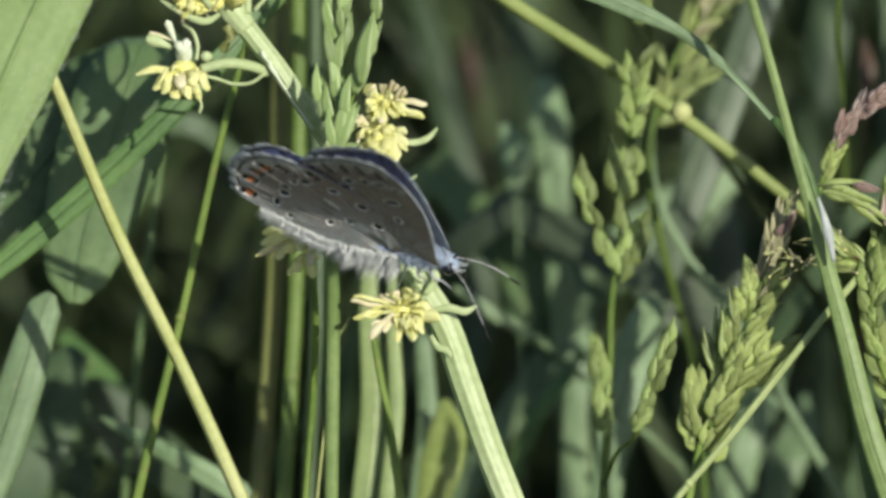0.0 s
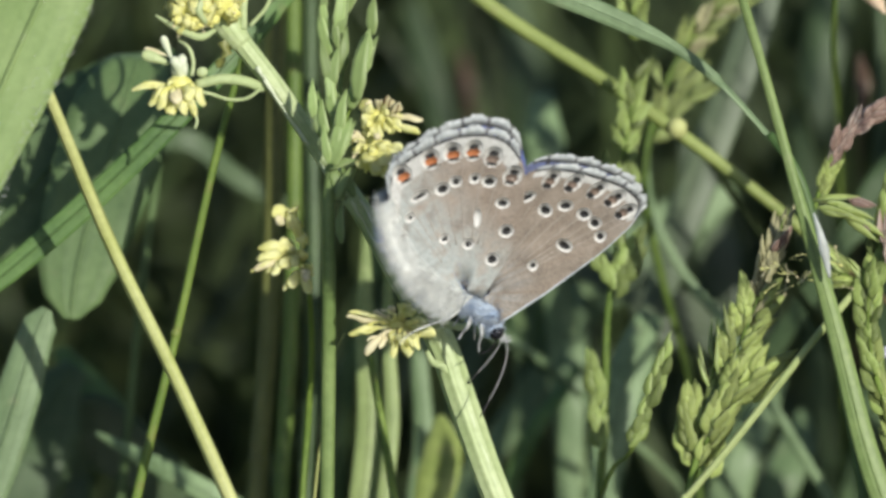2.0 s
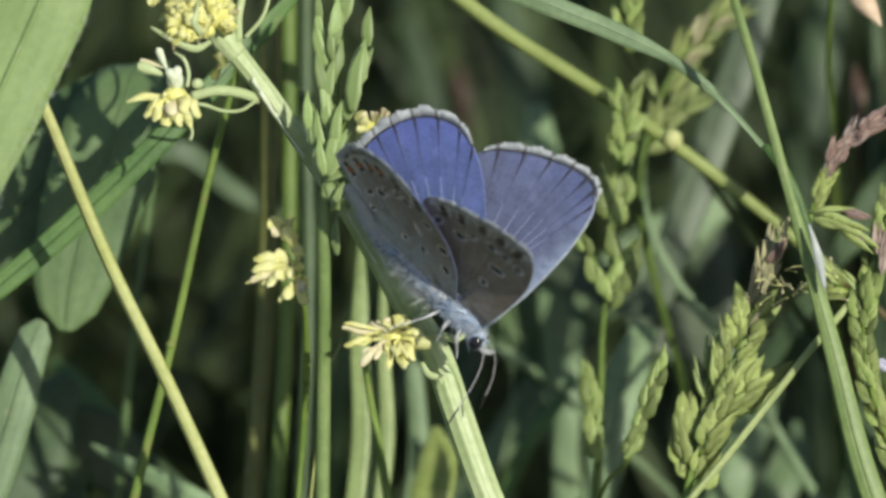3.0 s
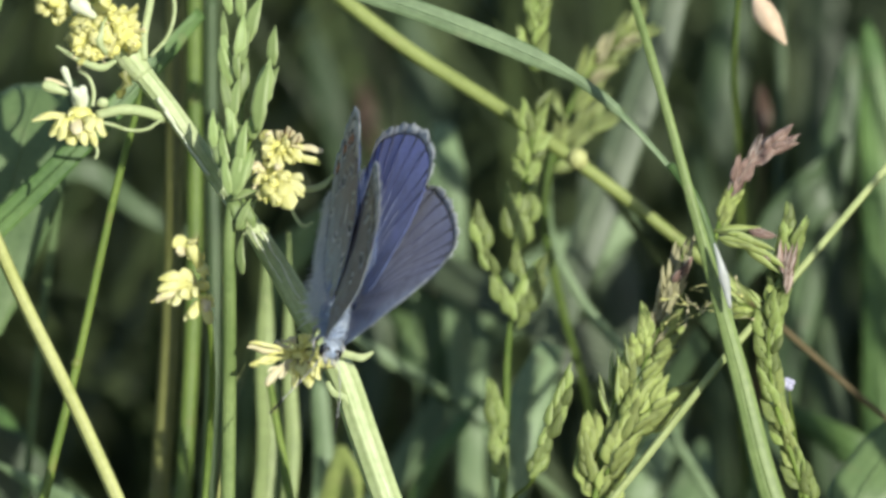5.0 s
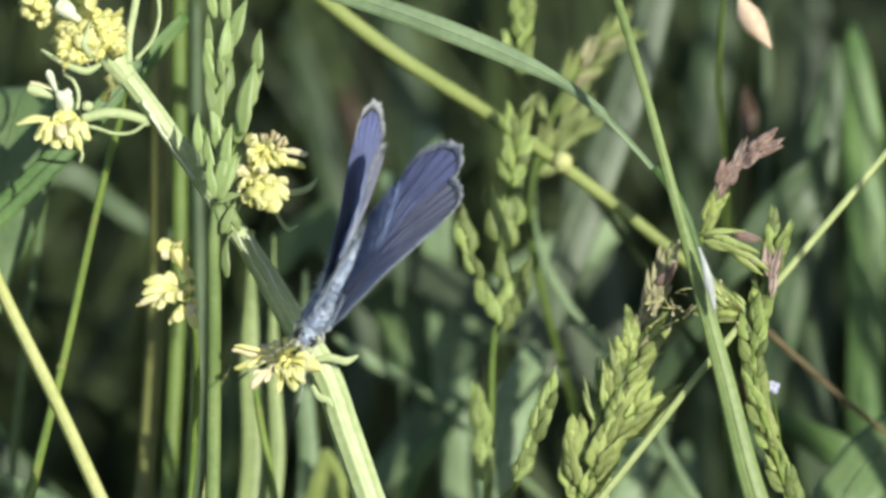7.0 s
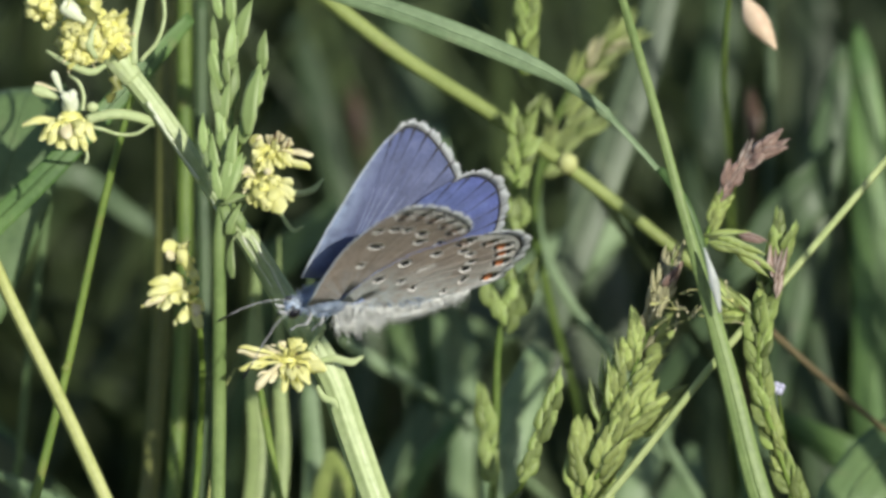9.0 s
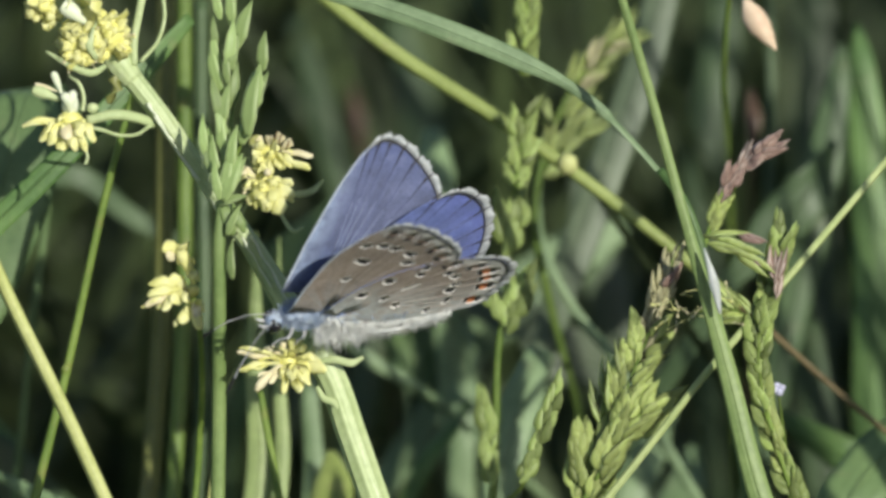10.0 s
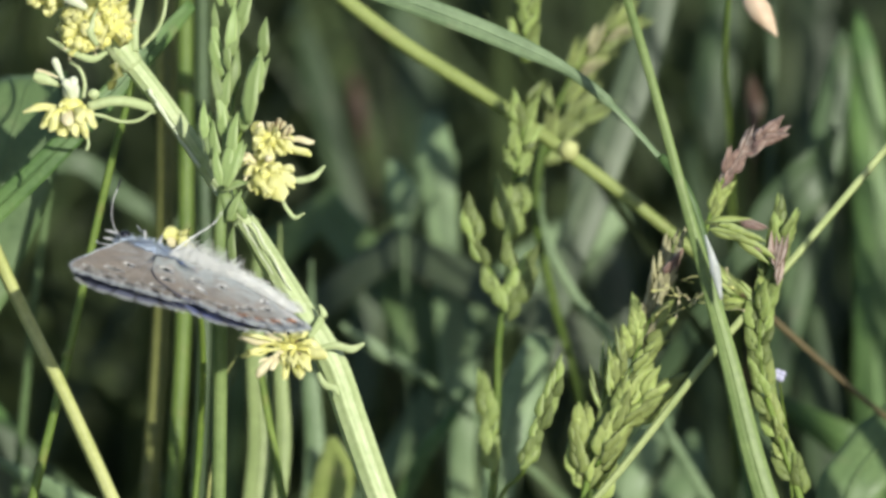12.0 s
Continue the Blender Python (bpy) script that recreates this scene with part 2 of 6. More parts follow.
    b.inputs["Sheen Weight"].default_value = sheen
    finish(nt, b, col, grain, 0.25, 0.00003, 0.08)
    return m


M_UPPER_FORE = wing_mat("grey_violet_blue_scales", (0.14, 0.22, 0.44), (0.128, 0.15, 0.27), (0.085, 0.11, 0.27), (0.002, 0.008), (0.085, 0.095, 0.165), 0.6, 0.28, (0.40, 0.50, 0.68), (0.045, 0.06, 0.15))
M_UPPER_HIND = wing_mat("violet_blue_scales", (0.16, 0.27, 0.52), (0.11, 0.15, 0.38), (0.105, 0.13, 0.43), (0.004, 0.012), (0.095, 0.12, 0.24), 0.6, 0.2)
M_UNDER_FORE = wing_mat("grey_brown_scales", (0.35, 0.38, 0.40), (0.285, 0.235, 0.195), (0.37, 0.33, 0.30), (0.002, 0.007), (0.235, 0.18, 0.14), 0.7, 0.03)
M_UNDER_HIND = wing_mat("dusted_grey_brown_scales", (0.33, 0.385, 0.38), (0.30, 0.245, 0.205), (0.47, 0.43, 0.41), (0.002, 0.0068), (0.25, 0.195, 0.155), 0.7, 0.03, inner=(0.52, 0.59, 0.60))

# ---- mesh helpers ----
ORIGIN = {}


def thing(name, label, category, group="", base=(0, 0, 0), kind=""):
    ob = new(name)
    ob.empty_display_size = 0.005
    ob.location = base
    ORIGIN[ob] = Vector(base)
    return tagged(ob, label, category, group, kind)


def part(name, bm, mat, parent, label=""):
    me = bpy.data.meshes.new(name)
    if ORIGIN[parent].length > 0:
        bmesh.ops.translate(bm, verts=bm.verts, vec=-ORIGIN[parent])
    for f in bm.faces:
        f.smooth = True
    bm.to_mesh(me)
    bm.free()
    for mt in mat if isinstance(mat, (list, tuple)) else (mat,):
        me.materials.append(mt)
    ob = new(name, me)
    ob.parent = parent
    ORIGIN[ob] = ORIGIN[parent]
    return tagged(ob, label)


def mesh_of(bm, mat, name):
    me = bpy.data.meshes.new(name)
    for f in bm.faces:
        f.smooth = True
    bm.to_mesh(me)
    bm.free()
    for mt in mat if isinstance(mat, (list, tuple)) else (mat,):
        me.materials.append(mt)
    return me


def piece(name, me, parent, m, label=""):
    """A piece on shared mesh data, at the world pose m, under a thing or part that is not turned."""
    ob = new(name, me)
    ob.parent = parent
    ob.matrix_basis = Matrix.Translation(-ORIGIN[parent]) @ m
    ORIGIN[ob] = ORIGIN[parent]
    return tagged(ob, label)


def spline(pts, per=7):
    """A smooth line through the points, evenly parted within each stretch."""
    pts = [Vector(p) for p in pts]
    if len(pts) == 2:
        return [pts[0].lerp(pts[1], i / per) for i in range(per + 1)]
    h = [max((b - a).length, 1e-9) for a, b in zip(pts, pts[1:])]
    v = [(b - a) / l for a, b, l in zip(pts, pts[1:], h)]
    tan = [v[0]] + [(v[i - 1] * h[i] + v[i] * h[i - 1]) / (h[i] + h[i - 1]) for i in range(1, len(v))] + [v[-1]]
    out = []
    for i in range(len(h)):
        for k in range(per + (i == len(h) - 1)):
            s = k / per
            a, b = pts[i], pts[i + 1]
            out.append(a * (2 * s ** 3 - 3 * s * s + 1) + b * (3 * s * s - 2 * s ** 3) + tan[i] * h[i] * (s ** 3 - 2 * s * s + s) + tan[i + 1] * h[i] * (s ** 3 - s * s))
    return out


def along(values, s):
    if not isinstance(values, (list, tuple)):
        return values
    x = s * (len(values) - 1)
    i = min(int(x), len(values) - 2)
    return values[i] + (values[i + 1] - values[i]) * (x - i)


def sweep(bm, pts, width, thick, side=RIGHT, sides=8, per=7, keel=0.0, ribs=0, wave=0.0):
    """A closed body along a line: width across `side`, thick across the rest, in millimetres, each one number or one for each point of the line.
    keel folds it lengthwise, ribs groove it, wave makes its width uneven."""
    lay = bm.verts.layers.float.get("across") or bm.verts.layers.float.new("across")
    line = spline(pts, per)
    n = len(line)
    rings = []
    for i, p in enumerate(line):
        s = i / (n - 1)
        t = (line[min(i + 1, n - 1)] - line[max(i - 1, 0)]).normalized()
        sd = side(s) if callable(side) else side
        sd = sd - t * sd.dot(t)
        sd = sd.normalized() if sd.length > 1e-6 else t.orthogonal().normalized()
        nm = t.cross(sd)
        w, th = along(width, s) * MM / 2, along(thick, s) * MM / 2
        if wave:
            w *= 1 + wave * noise.noise(p * 400)
        ring = []
        for k in range(sides):
            a = 2 * math.pi * (k + 0.5) / sides
            g = 1 - (0.12 if ribs and k % 2 else 0)
            c = math.cos(a)
            vert = bm.verts.new(p + sd * (w * c * g) + nm * (th * math.sin(a) * g + keel * w * abs(c)))
            vert[lay] = c
            ring.append(vert)
        rings.append(ring)
    for r0, r1 in zip(rings, rings[1:]):
        for k in range(sides):
            bm.faces.new((r0[k], r0[(k + 1) % sides], r1[(k + 1) % sides], r1[k]))
    bm.faces.new(rings[0][::-1])
    bm.faces.new(rings[-1])
    return bm


def ball(bm, centre, size, turn=None, cuts=2):
    m = Matrix.Translation(centre) @ (turn or Matrix()) @ Matrix.Diagonal((*size, 1))
    bmesh.ops.create_icosphere(bm, subdivisions=cuts, radius=1, matrix=m)
    return bm


def rooted(pts, spread=0.04):
    """Carries a line that is given from its lower end upward down into the soil."""
    p, q = pts[0], pts[1]
    way = p - q
    fall = max(-way.z, 1e-4)
    dx = max(-spread, min(spread, way.x / fall * 0.10))
    dy = max(-spread, min(spread, way.y / fall * 0.06))
    foot = Vector((p.x + dx, p.y + dy, -0.003))
    mid = Vector((p.x + dx * 0.6, p.y + dy * 0.6, p.z * 0.55))
    return [foot, mid, *pts]


def stalk(name, label, pts, width, mat, thick=None, category="grass stalk", group="", nodes=(), ribs=1, side=RIGHT, keel=0.0, part_name="stem", sides=10):
    line = rooted(pts)
    ob = thing(name, label, category, group, line[0])
    full = [width[0], width[0], *width[:len(pts)]] if isinstance(width, list) else width
    bm = sweep(bmesh.new(), line, full, thick or full, side, sides, 7, keel, ribs)
    part(part_name, bm, mat, ob)
    k = width[len(width) // 2] if isinstance(width, list) else width
    for p in nodes or (pts[0].lerp(pts[1], 0.2),):
        part("node", ball(bmesh.new(), p, (k * 0.60 * MM, k * 0.60 * MM, k * 0.75 * MM)), mat, ob, "swollen joint")
    return ob


# ---- ground ----


def ground():
    bm = bmesh.new()
    steps = [0, 0.1, 0.2, 0.3, 0.45, 0.6, 0.8, 1.1, 1.6, 2.5, 4, 8, 20, 60, 300]
    xs = [-s for s in steps[:0:-1]] + steps
    grid = [[bm.verts.new((x, y + 0.3, (noise.noise((x * 7, y * 7, 0)) - 0.5) * 0.012 if abs(x) < 3 and abs(y) < 3 else -0.01)) for x in xs] for y in xs]
    for j in range(len(xs) - 1):
        for i in range(len(xs) - 1):
            bm.faces.new((grid[j][i], grid[j][i + 1], grid[j + 1][i + 1], grid[j + 1][i]))
    me = mesh_of(bm, M_SOIL, "ground")
    return tagged(new("ground", me), "dark shaded soil under tall meadow grass", "ground", kind="structure")


ground()


def meadow():
    """Blades that nobody could count, behind the flower and all round it, some added unseen as shade."""
    rng = random.Random(5)
    verts, faces, acr = [], [], []

    def blade(root, height, lean, width, face):
        base = len(verts)
        sd = Vector((math.cos(face), math.sin(face), 0))
        n = 6
        for i in range(n + 1):
            s = i / n
            c = root + Vector((lean.x * s ** 2.2, lean.y * s ** 2.2, height * (s - 0.18 * s ** 3)))
            w = width / 2 * (0.7 + 0.6 * s if s < 0.5 else 1.0 * (1 - s) * 1.9 + 0.05)
            nm = sd.cross(Vector((0, 0, 1)))
            for q, a in ((-1, -1.0), (0, 0.0), (1, 1.0)):
                verts.append(c + sd * (w * q) + nm * (w * 0.35 * abs(q)))
                acr.append(a)
            verts.append(c - nm * 0.0002)
            acr.append(0.0)
        for i in range(n):
            a, b = base + 4 * i, base + 4 * (i + 1)
            for k, l in ((0, 1), (1, 2), (2, 3), (3, 0)):
                faces.append((a + k, a + l, b + l, b + k))

    def sown(count, x0, x1, y0, y1, h0, h1, w0, w1, lean=0.09):
        for _ in range(count):
            x, y = rng.uniform(x0, x1), rng.uniform(y0, y1)
            if (y < 0.03 and abs(x) < 0.065 and y > -1.3) or (w1 > 9.5 and abs(x) < 0.5 and -1.5 < y < 1.2):
                continue
            blade(Vector((x, y, -0.003)), rng.uniform(h0, h1), Vector((rng.gauss(0, lean), rng.gauss(0, lean), 0)), rng.uniform(w0, w1) * MM, rng.uniform(-0.9, 0.9))

    sown(420, -0.16, 0.16, 0.12, 0.30, 0.30, 0.46, 3, 7)
    sown(900, -0.25, 0.25, 0.28, 0.9, 0.22, 0.42, 3, 9)
    sown(1500, -1.2, 1.2, 0.9, 2.5, 0.25, 0.45, 3, 8)
    sown(1200, -1.5, 1.5, -2.2, 0.9, 0.2, 0.36, 3, 7)
    # two tall stands added out of view at the right, to shade the background
    sown(400, 0.075, 0.40, 0.0, 0.16, 0.42, 0.62, 3, 7, 0.03)
    sown(140, 0.070, 0.18, -0.06, 0.02, 0.44, 0.64, 3, 6, 0.012)
    sown(60, -0.12, 0.10, 0.12, 0.2, 0.42, 0.5, 2, 5)
    sown(5200, -4.5, 4.5, -4.0, 5.5, 0.22, 0.40, 6, 13)
    sown(3800, -2.6, 2.6, 0.9, 3.6, 0.24, 0.42, 4, 9)
    sown(4200, -2.6, 2.6, -2.8, 0.9, 0.18, 0.34, 4, 9)
    me = bpy.data.meshes.new("meadow_grass")
    me.from_pydata([tuple(v) for v in verts], [], faces)
    at = me.attributes.new("across", "FLOAT", "POINT")
    at.data.foreach_set("value", acr)
    for f in me.polygons:
        f.use_smooth = True
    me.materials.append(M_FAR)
    tagged(new("meadow_grass", me), "tall green meadow grass, blurred and full of dark gaps", "grass", kind="stuff")


meadow()

# ---- single blades and stalks ----


def blade(label, pts, width, mat=M_BLADE, thick=0.35, side=RIGHT, keel=0.12, name="grass_shoot", group="", wave=0.0, per=8, petiole=0.0):
    if petiole:
        pts = [pts[0] + (pts[0] - pts[1]) * 0.3, *pts]
        width = [petiole, *width]
    line = rooted(pts)
    ob = thing(name, label, "grass" if name == "grass_shoot" else "leaf", group, line[0])
    full = [petiole, petiole, *width] if petiole else [width[0] * 0.6, width[0] * 0.9, *width]
    part("leaf_blade", sweep(bmesh.new(), line, full, thick, side, 12, per, keel, 0, wave), mat, ob)
    rib = [max(0.15, min(0.5, w * 0.10)) for w in full]
    part("midrib", sweep(bmesh.new(), [p - AHEAD * thick * 0.42 * MM for p in line], rib, rib, side, 6, per), mat, ob)
    return ob


# leaves and stalks of the left-hand side
leaf = blade("large downy light green leaf with a hairy edge", [P(-53.9, -7.9, -18), P(-51.9, 1.4, -18), P(-48.2, 10.8, -18), P(-44.3, 19.6, -18), P(-41.1, 27.4, -18)], [3.5, 6.5, 8.6, 9.0, 7.0], M_HAIRY, 0.5, name="leafy_shoot", keel=0.06)


def leaf_hairs():
    rng = random.Random(3)
    bm = bmesh.new()
    edge = spline([P(-48.8, -2.0, -18.4), P(-47.8, 2.4, -18.4), P(-45.5, 7.8, -18.4), P(-42.9, 12.2, -18.4), P(-40.0, 18.6, -18.4)], 20)
    for i, p in enumerate(edge):
        for _ in range(2):
            q = p + P(rng.uniform(-0.5, 0.1), rng.uniform(-0.6, 0.6)) - FLOWER
            w = RIGHT * rng.uniform(0.15, 0.5) + UP * rng.uniform(-0.1, 0.3) - AHEAD * rng.uniform(0.1, 0.4)
            sweep(bm, [q, q + w * MM], [0.04, 0.02], [0.04, 0.02], UP, 4, 2)
    for _ in range(90):
        q = rng.choice(edge) - RIGHT * rng.random() ** 1.5 * 5.5 * MM + UP * rng.uniform(-1, 1) * MM - AHEAD * 1.4 * MM
        sweep(bm, [q, q + (RIGHT * 0.1 + UP * 0.1 - AHEAD * 0.4) * MM], [0.08, 0.04], [0.08, 0.04], UP, 4, 1)
    part("leaf_hairs", bm, M_FROTH, leaf, "short white hairs")


leaf_hairs()
stalk("grass_stalk", "straight yellow-green grass stalk, sunlit", [P(-25.8, -31.3, 0), P(-28.3, -25.5, 0), P(-33.8, -13.3, 0), P(-38.6, -3.5, 0), P(-44.3, 10.6, -6), P(-46.0, 14.8, -8)], [1.5, 1.4, 1.3, 1.25, 1.05, 0.9], M_STRAW, sides=12)
stalk("grass_stalk", "thin bright green leaning grass stalk", [P(-38.5, -30.4, 11), P(-37.5, -25.8, 11), P(-33.7, -10.2, 11), P(-29.7, 7.5, 11), P(-27.6, 15.1, 11)], [1.1, 1.0, 0.85, 0.75, 0.6], M_STALK, nodes=(P(-33.8, -10.4, 11),))
blade("long green blade lying across broad leaves", [P(-52.9, -8.1, 10), P(-48.8, -4.8, 10), P(-41.8, 1.2, 10), P(-33.7, 9.0, 10), P(-26.2, 17.2, 12), P(-22.7, 21.2, 14)], [1.6, 2.2, 2.4, 2.2, 1.9, 1.2], M_BLADE, side=UP, keel=0.05)
blade("broad dull green leaf hanging with its rounded end down", [P(-38.0, -6.0, 44), P(-36.5, 6.0, 42), P(-36.4, 13.0, 37), P(-37.6, 14.6, 31), P(-39.0, 10.5, 28), P(-40.6, 5.0, 27), P(-42.2, 0.0, 27), P(-43.3, -4.6, 27), P(-43.7, -7.4, 27), P(-43.9, -9.2, 27)], [0.8, 0.8, 1.0, 5.0, 9.5, 10.0, 9.0, 7.6, 5.4, 1.4], M_LEAF, 0.5, name="leafy_shoot", keel=0.04)
blade("broad dull green leaf in half shade", [P(-53.0, -3.1, 32), P(-48.9, 1.5, 32), P(-44.2, 6.7, 32), P(-37.6, 11.8, 33), P(-34.0, 14.5, 34)], [5, 10, 12, 9, 3], M_LEAF, 0.5, name="leafy_shoot", keel=0.04)
blade("green leaf with a rolled tip", [P(-52.5, -27.6, 22), P(-50.4, -22.0, 22), P(-48.4, -15.9, 22), P(-46.4, -9.5, 22), P(-45.8, -8.2, 22)], [4, 4.4, 4.2, 3.2, 1.0], M_GREY_BLADE, 0.4, name="leafy_shoot")
blade("low shaded green leaf, arched over", [P(-49.1, -31.9, 60), P(-46.5, -23.4, 60), P(-43.9, -20.2, 62), P(-38.7, -23.5, 64), P(-35.0, -26.2, 66), P(-30.3, -28.9, 68)], [7, 9, 8, 6, 5, 2], M_SHADED_BLADE, 0.5, name="leafy_shoot", side=UP)
blade("low dark green leaf in deep shade", [P(-53.7, -31.7, 56), P(-50.5, -23.3, 56), P(-48.0, -18.0, 58), P(-44.9, -13.8, 60)], [8, 11, 9, 2], M_SHADED_BLADE, 0.5, name="leafy_shoot")
blade("grey-green grass blade in soft focus", [P(-35.1, -28.9, 70), P(-39.4, -21.5, 70), P(-43.8, -16.1, 72), P(-47.1, -12.4, 74)], [3, 3.4, 3.2, 1.5], M_BLADE)
blade("pale-edged low leaf slanting down", [P(-29.0, -27.0, 40), P(-33.0, -24.6, 40), P(-38.0, -22.0, 41), P(-42.2, -19.8, 42)], [2.4, 2.2, 1.6, 0.4], M_GREY_BLADE, side=UP, name="leafy_shoot")
blade("dark green leaf lying across, blurred", [P(-39.8, 6.4, 80), P(-35.5, 7.5, 80), P(-30.1, 3.7, 82), P(-24.2, 0.5, 84)], [1.2, 2.2, 2.0, 1.2], M_SHADED_BLADE, name="leafy_shoot", side=UP)
blade("small yellow-green leaf tip in shade", [P(-50.4, -21.3, 64), P(-49.3, -18.1, 64), P(-48.2, -16.0, 64)], [0.6, 1.2, 0.3], M_STRAW)

# upright stalks behind the flower stem
for x0, x1, w, mt, lab in (
    (P(-27.4, -27.2, 40), P(-25.7, 18.8, 44), 1.9, M_OLIVE, "olive green upright grass stalk"),
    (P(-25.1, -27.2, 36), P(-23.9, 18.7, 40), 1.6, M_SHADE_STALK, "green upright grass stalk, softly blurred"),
    (P(-23.0, -27.2, 42), P(-22.5, 13.5, 46), 1.4, M_SHADED_BLADE, "dull green upright grass stalk in shade"),
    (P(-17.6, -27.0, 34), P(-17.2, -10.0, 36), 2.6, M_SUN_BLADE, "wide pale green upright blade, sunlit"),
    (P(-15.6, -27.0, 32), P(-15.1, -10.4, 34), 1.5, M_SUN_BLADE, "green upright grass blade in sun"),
    (P(-12.9, -27.6, 56), P(-12.5, -13.8, 58), 2.0, M_GREY_BLADE, "blurred grey-green upright grass blade in sun"),
):
    mid = x0.lerp(x1, 0.5) + RIGHT * 0.0006
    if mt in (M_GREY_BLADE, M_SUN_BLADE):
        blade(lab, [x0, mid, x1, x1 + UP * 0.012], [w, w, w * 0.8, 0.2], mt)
    else:
        stalk("grass_stalk", lab, [x0, mid, x1, x1 + UP * 0.01], [w, w, w * 0.95, w * 0.9, w * 0.8], mt)
stalk("grass_stalk", "thin dark stalk crossing behind the flower", [P(-14.0, -27.5, 18), P(-15.1, -20.4, 18), P(-16.2, -14.3, 18), P(-16.6, -11.8, 18)], [0.9, 0.8, 0.7, 0.5], M_STALK)
stalk("dry_stalk", "hair-thin straw-coloured dry stalk", [P(-21.1, -22.3, 12), P(-20.4, -16.7, 12), P(-20.1, -13.2, 12), P(-18.6, -10.2, 12)], [0.25, 0.2, 0.16, 0.1], M_STRAW, sides=6)

# right-hand side
jointed = stalk("grass_stalk", "yellow-green jointed stalk slanting across, brown and dry below", [P(44.2, -19.3, 33), P(37.0, -13.4, 33), P(31.8, -8.8, 32), P(28.2, -5.6, 32), P(26.1, -3.8, 32)], [0.5, 0.55, 0.6, 0.75, 0.95], M_DRY_STEM, nodes=(P(27.9, -5.4, 32),), part_name="dry_stem")
part("stem", sweep(bmesh.new(), [P(27.1, -4.7, 31.8), P(21.4, 0.1, 31), P(11.4, 7.8, 30), P(4.4, 12.7, 30), P(-4.3, 18.3, 30), P(-12.6, 24.8, 30)], [0.95, 1.1, 1.25, 1.35, 1.4, 1.4], [0.95, 1.1, 1.25, 1.35, 1.4, 1.4], RIGHT, 12, 8), M_LIME, jointed, "lime green upper stem")
part("node", ball(bmesh.new(), P(11.3, 8.2, 29.2), (0.95 * MM, 0.9 * MM, 1.05 * MM)), M_STRAW, jointed, "pale papery joint")
stiff = blade("slim stiff green blade with a white dried sheath", [P(29.9, -27.1, -4), P(27.9, -21.4, -4), P(24.9, -9.9, -4), P(21.4, 2.5, -5), P(18.2, 14.0, -6), P(14.9, 24.8, -8)], [2.4, 2.2, 1.7, 1.0, 0.85, 0.8], M_STIFF, 0.5)
blade("second sheath edge of the stiff blade", [P(27.3, -22.9, -1), P(25.3, -12.9, -1), P(23.9, -5.2, -1), P(22.9, 0.0, -1), P(21.0, 5.0, -1), P(19.1, 7.5, 0)], [1.2, 1.1, 0.9, 0.9, 1.0, 0.8], M_BLADE, 0.4)
blade("long grey-green blade arching over", [P(28.6, -22.0, 1), P(26.0, -12.0, 1), P(24.6, -6.0, 2), P(23.9, -2.0, 2), P(22.1, 3.1, 3), P(17.9, 8.8, 4), P(13.9, 12.9, 4), P(10.8, 15.2, 4), P(6.8, 17.2, 4), P(0.8, 19.7, 4), P(-7.2, 22.5, 4), P(-13.3, 24.1, 4)], [0.5, 0.5, 0.5, 0.6, 0.8, 0.9, 1.0, 1.0, 1.8, 2.0, 1.8, 1.4], M_GREY_BLADE, 0.35, side=lambda s: RIGHT * 0.5 + UP * 0.6 + AHEAD * (1.2 if s < 0.6 else 0.0))
part("dry_sheath", sweep(bmesh.new(), [P(24.3, -5.2, -6), P(23.8, -2.7, -6.4), P(22.9, 0.5, -6.6)], [0.3, 1.0, 0.2], [0.3, 0.5, 0.2], RIGHT, 8, 6, 0.1), M_SHEATH, stiff, "white dried leaf sheath")
stalk("grass_stalk", "thin straight pale green stalk leaning away", [P(10.9, -25.9, 4), P(14.9, -21.2, 3), P(23.5, -10.3, 2), P(31.1, -1.5, 5), P(39.6, 8.4, 10), P(43.2, 12.7, 10)], [0.7, 0.75, 0.75, 0.7, 0.7, 0.65, 0.6], M_STRAW_GREEN)
blade("wide blurred grey-green blade, upright", [P(4.5, -27.2, 48), P(5.5, -19.8, 48), P(7.4, -13.1, 50), P(9.0, -8.9, 52)], [3.0, 3.8, 4.0, 2.5], M_GREY_BLADE)
blade("wide blurred blade leaning back", [P(9.3, -9.5, 60), P(12.0, -1.0, 60), P(15.7, 9.1, 62), P(18.9, 18.1, 64), P(21.1, 26.7, 66)], [2.6, 3.6, 3.8, 3.8, 3.4], M_HALF_SHADE)
blade("hooked green blade, softly blurred", [P(15.6, -9.4, 54), P(11.9, -4.7, 54), P(9.3, 0.6, 54), P(8.8, 5.9, 56), P(9.3, 9.0, 58)], [1.0, 0.9, 0.8, 0.6, 0.4], M_GREY_BLADE)
blade("blurred dark bluish blade, upright", [P(1.6, -23.8, 80), P(1.9, -16.2, 80), P(2.0, -9.7, 82), P(1.9, -6.5, 84)], [2.4, 2.6, 2.6, 1.5], M_GREY_BLADE)
blade("leaning green blade, softly blurred", [P(-3.4, -23.4, 64), P(-1.3, -19.1, 64), P(0.9, -16.2, 66), P(2.5, -13.8, 68)], [1.6, 1.8, 1.4, 0.5], M_BLADE)
blade("blurred pale blade lying low", [P(-1.3, -13.2, 62), P(-3.3, -12.0, 61), P(-7.0, -9.8, 60), P(-9.8, -7.9, 60)], [0.7, 1.2, 1.4, 0.5], M_GREY_BLADE, side=UP)
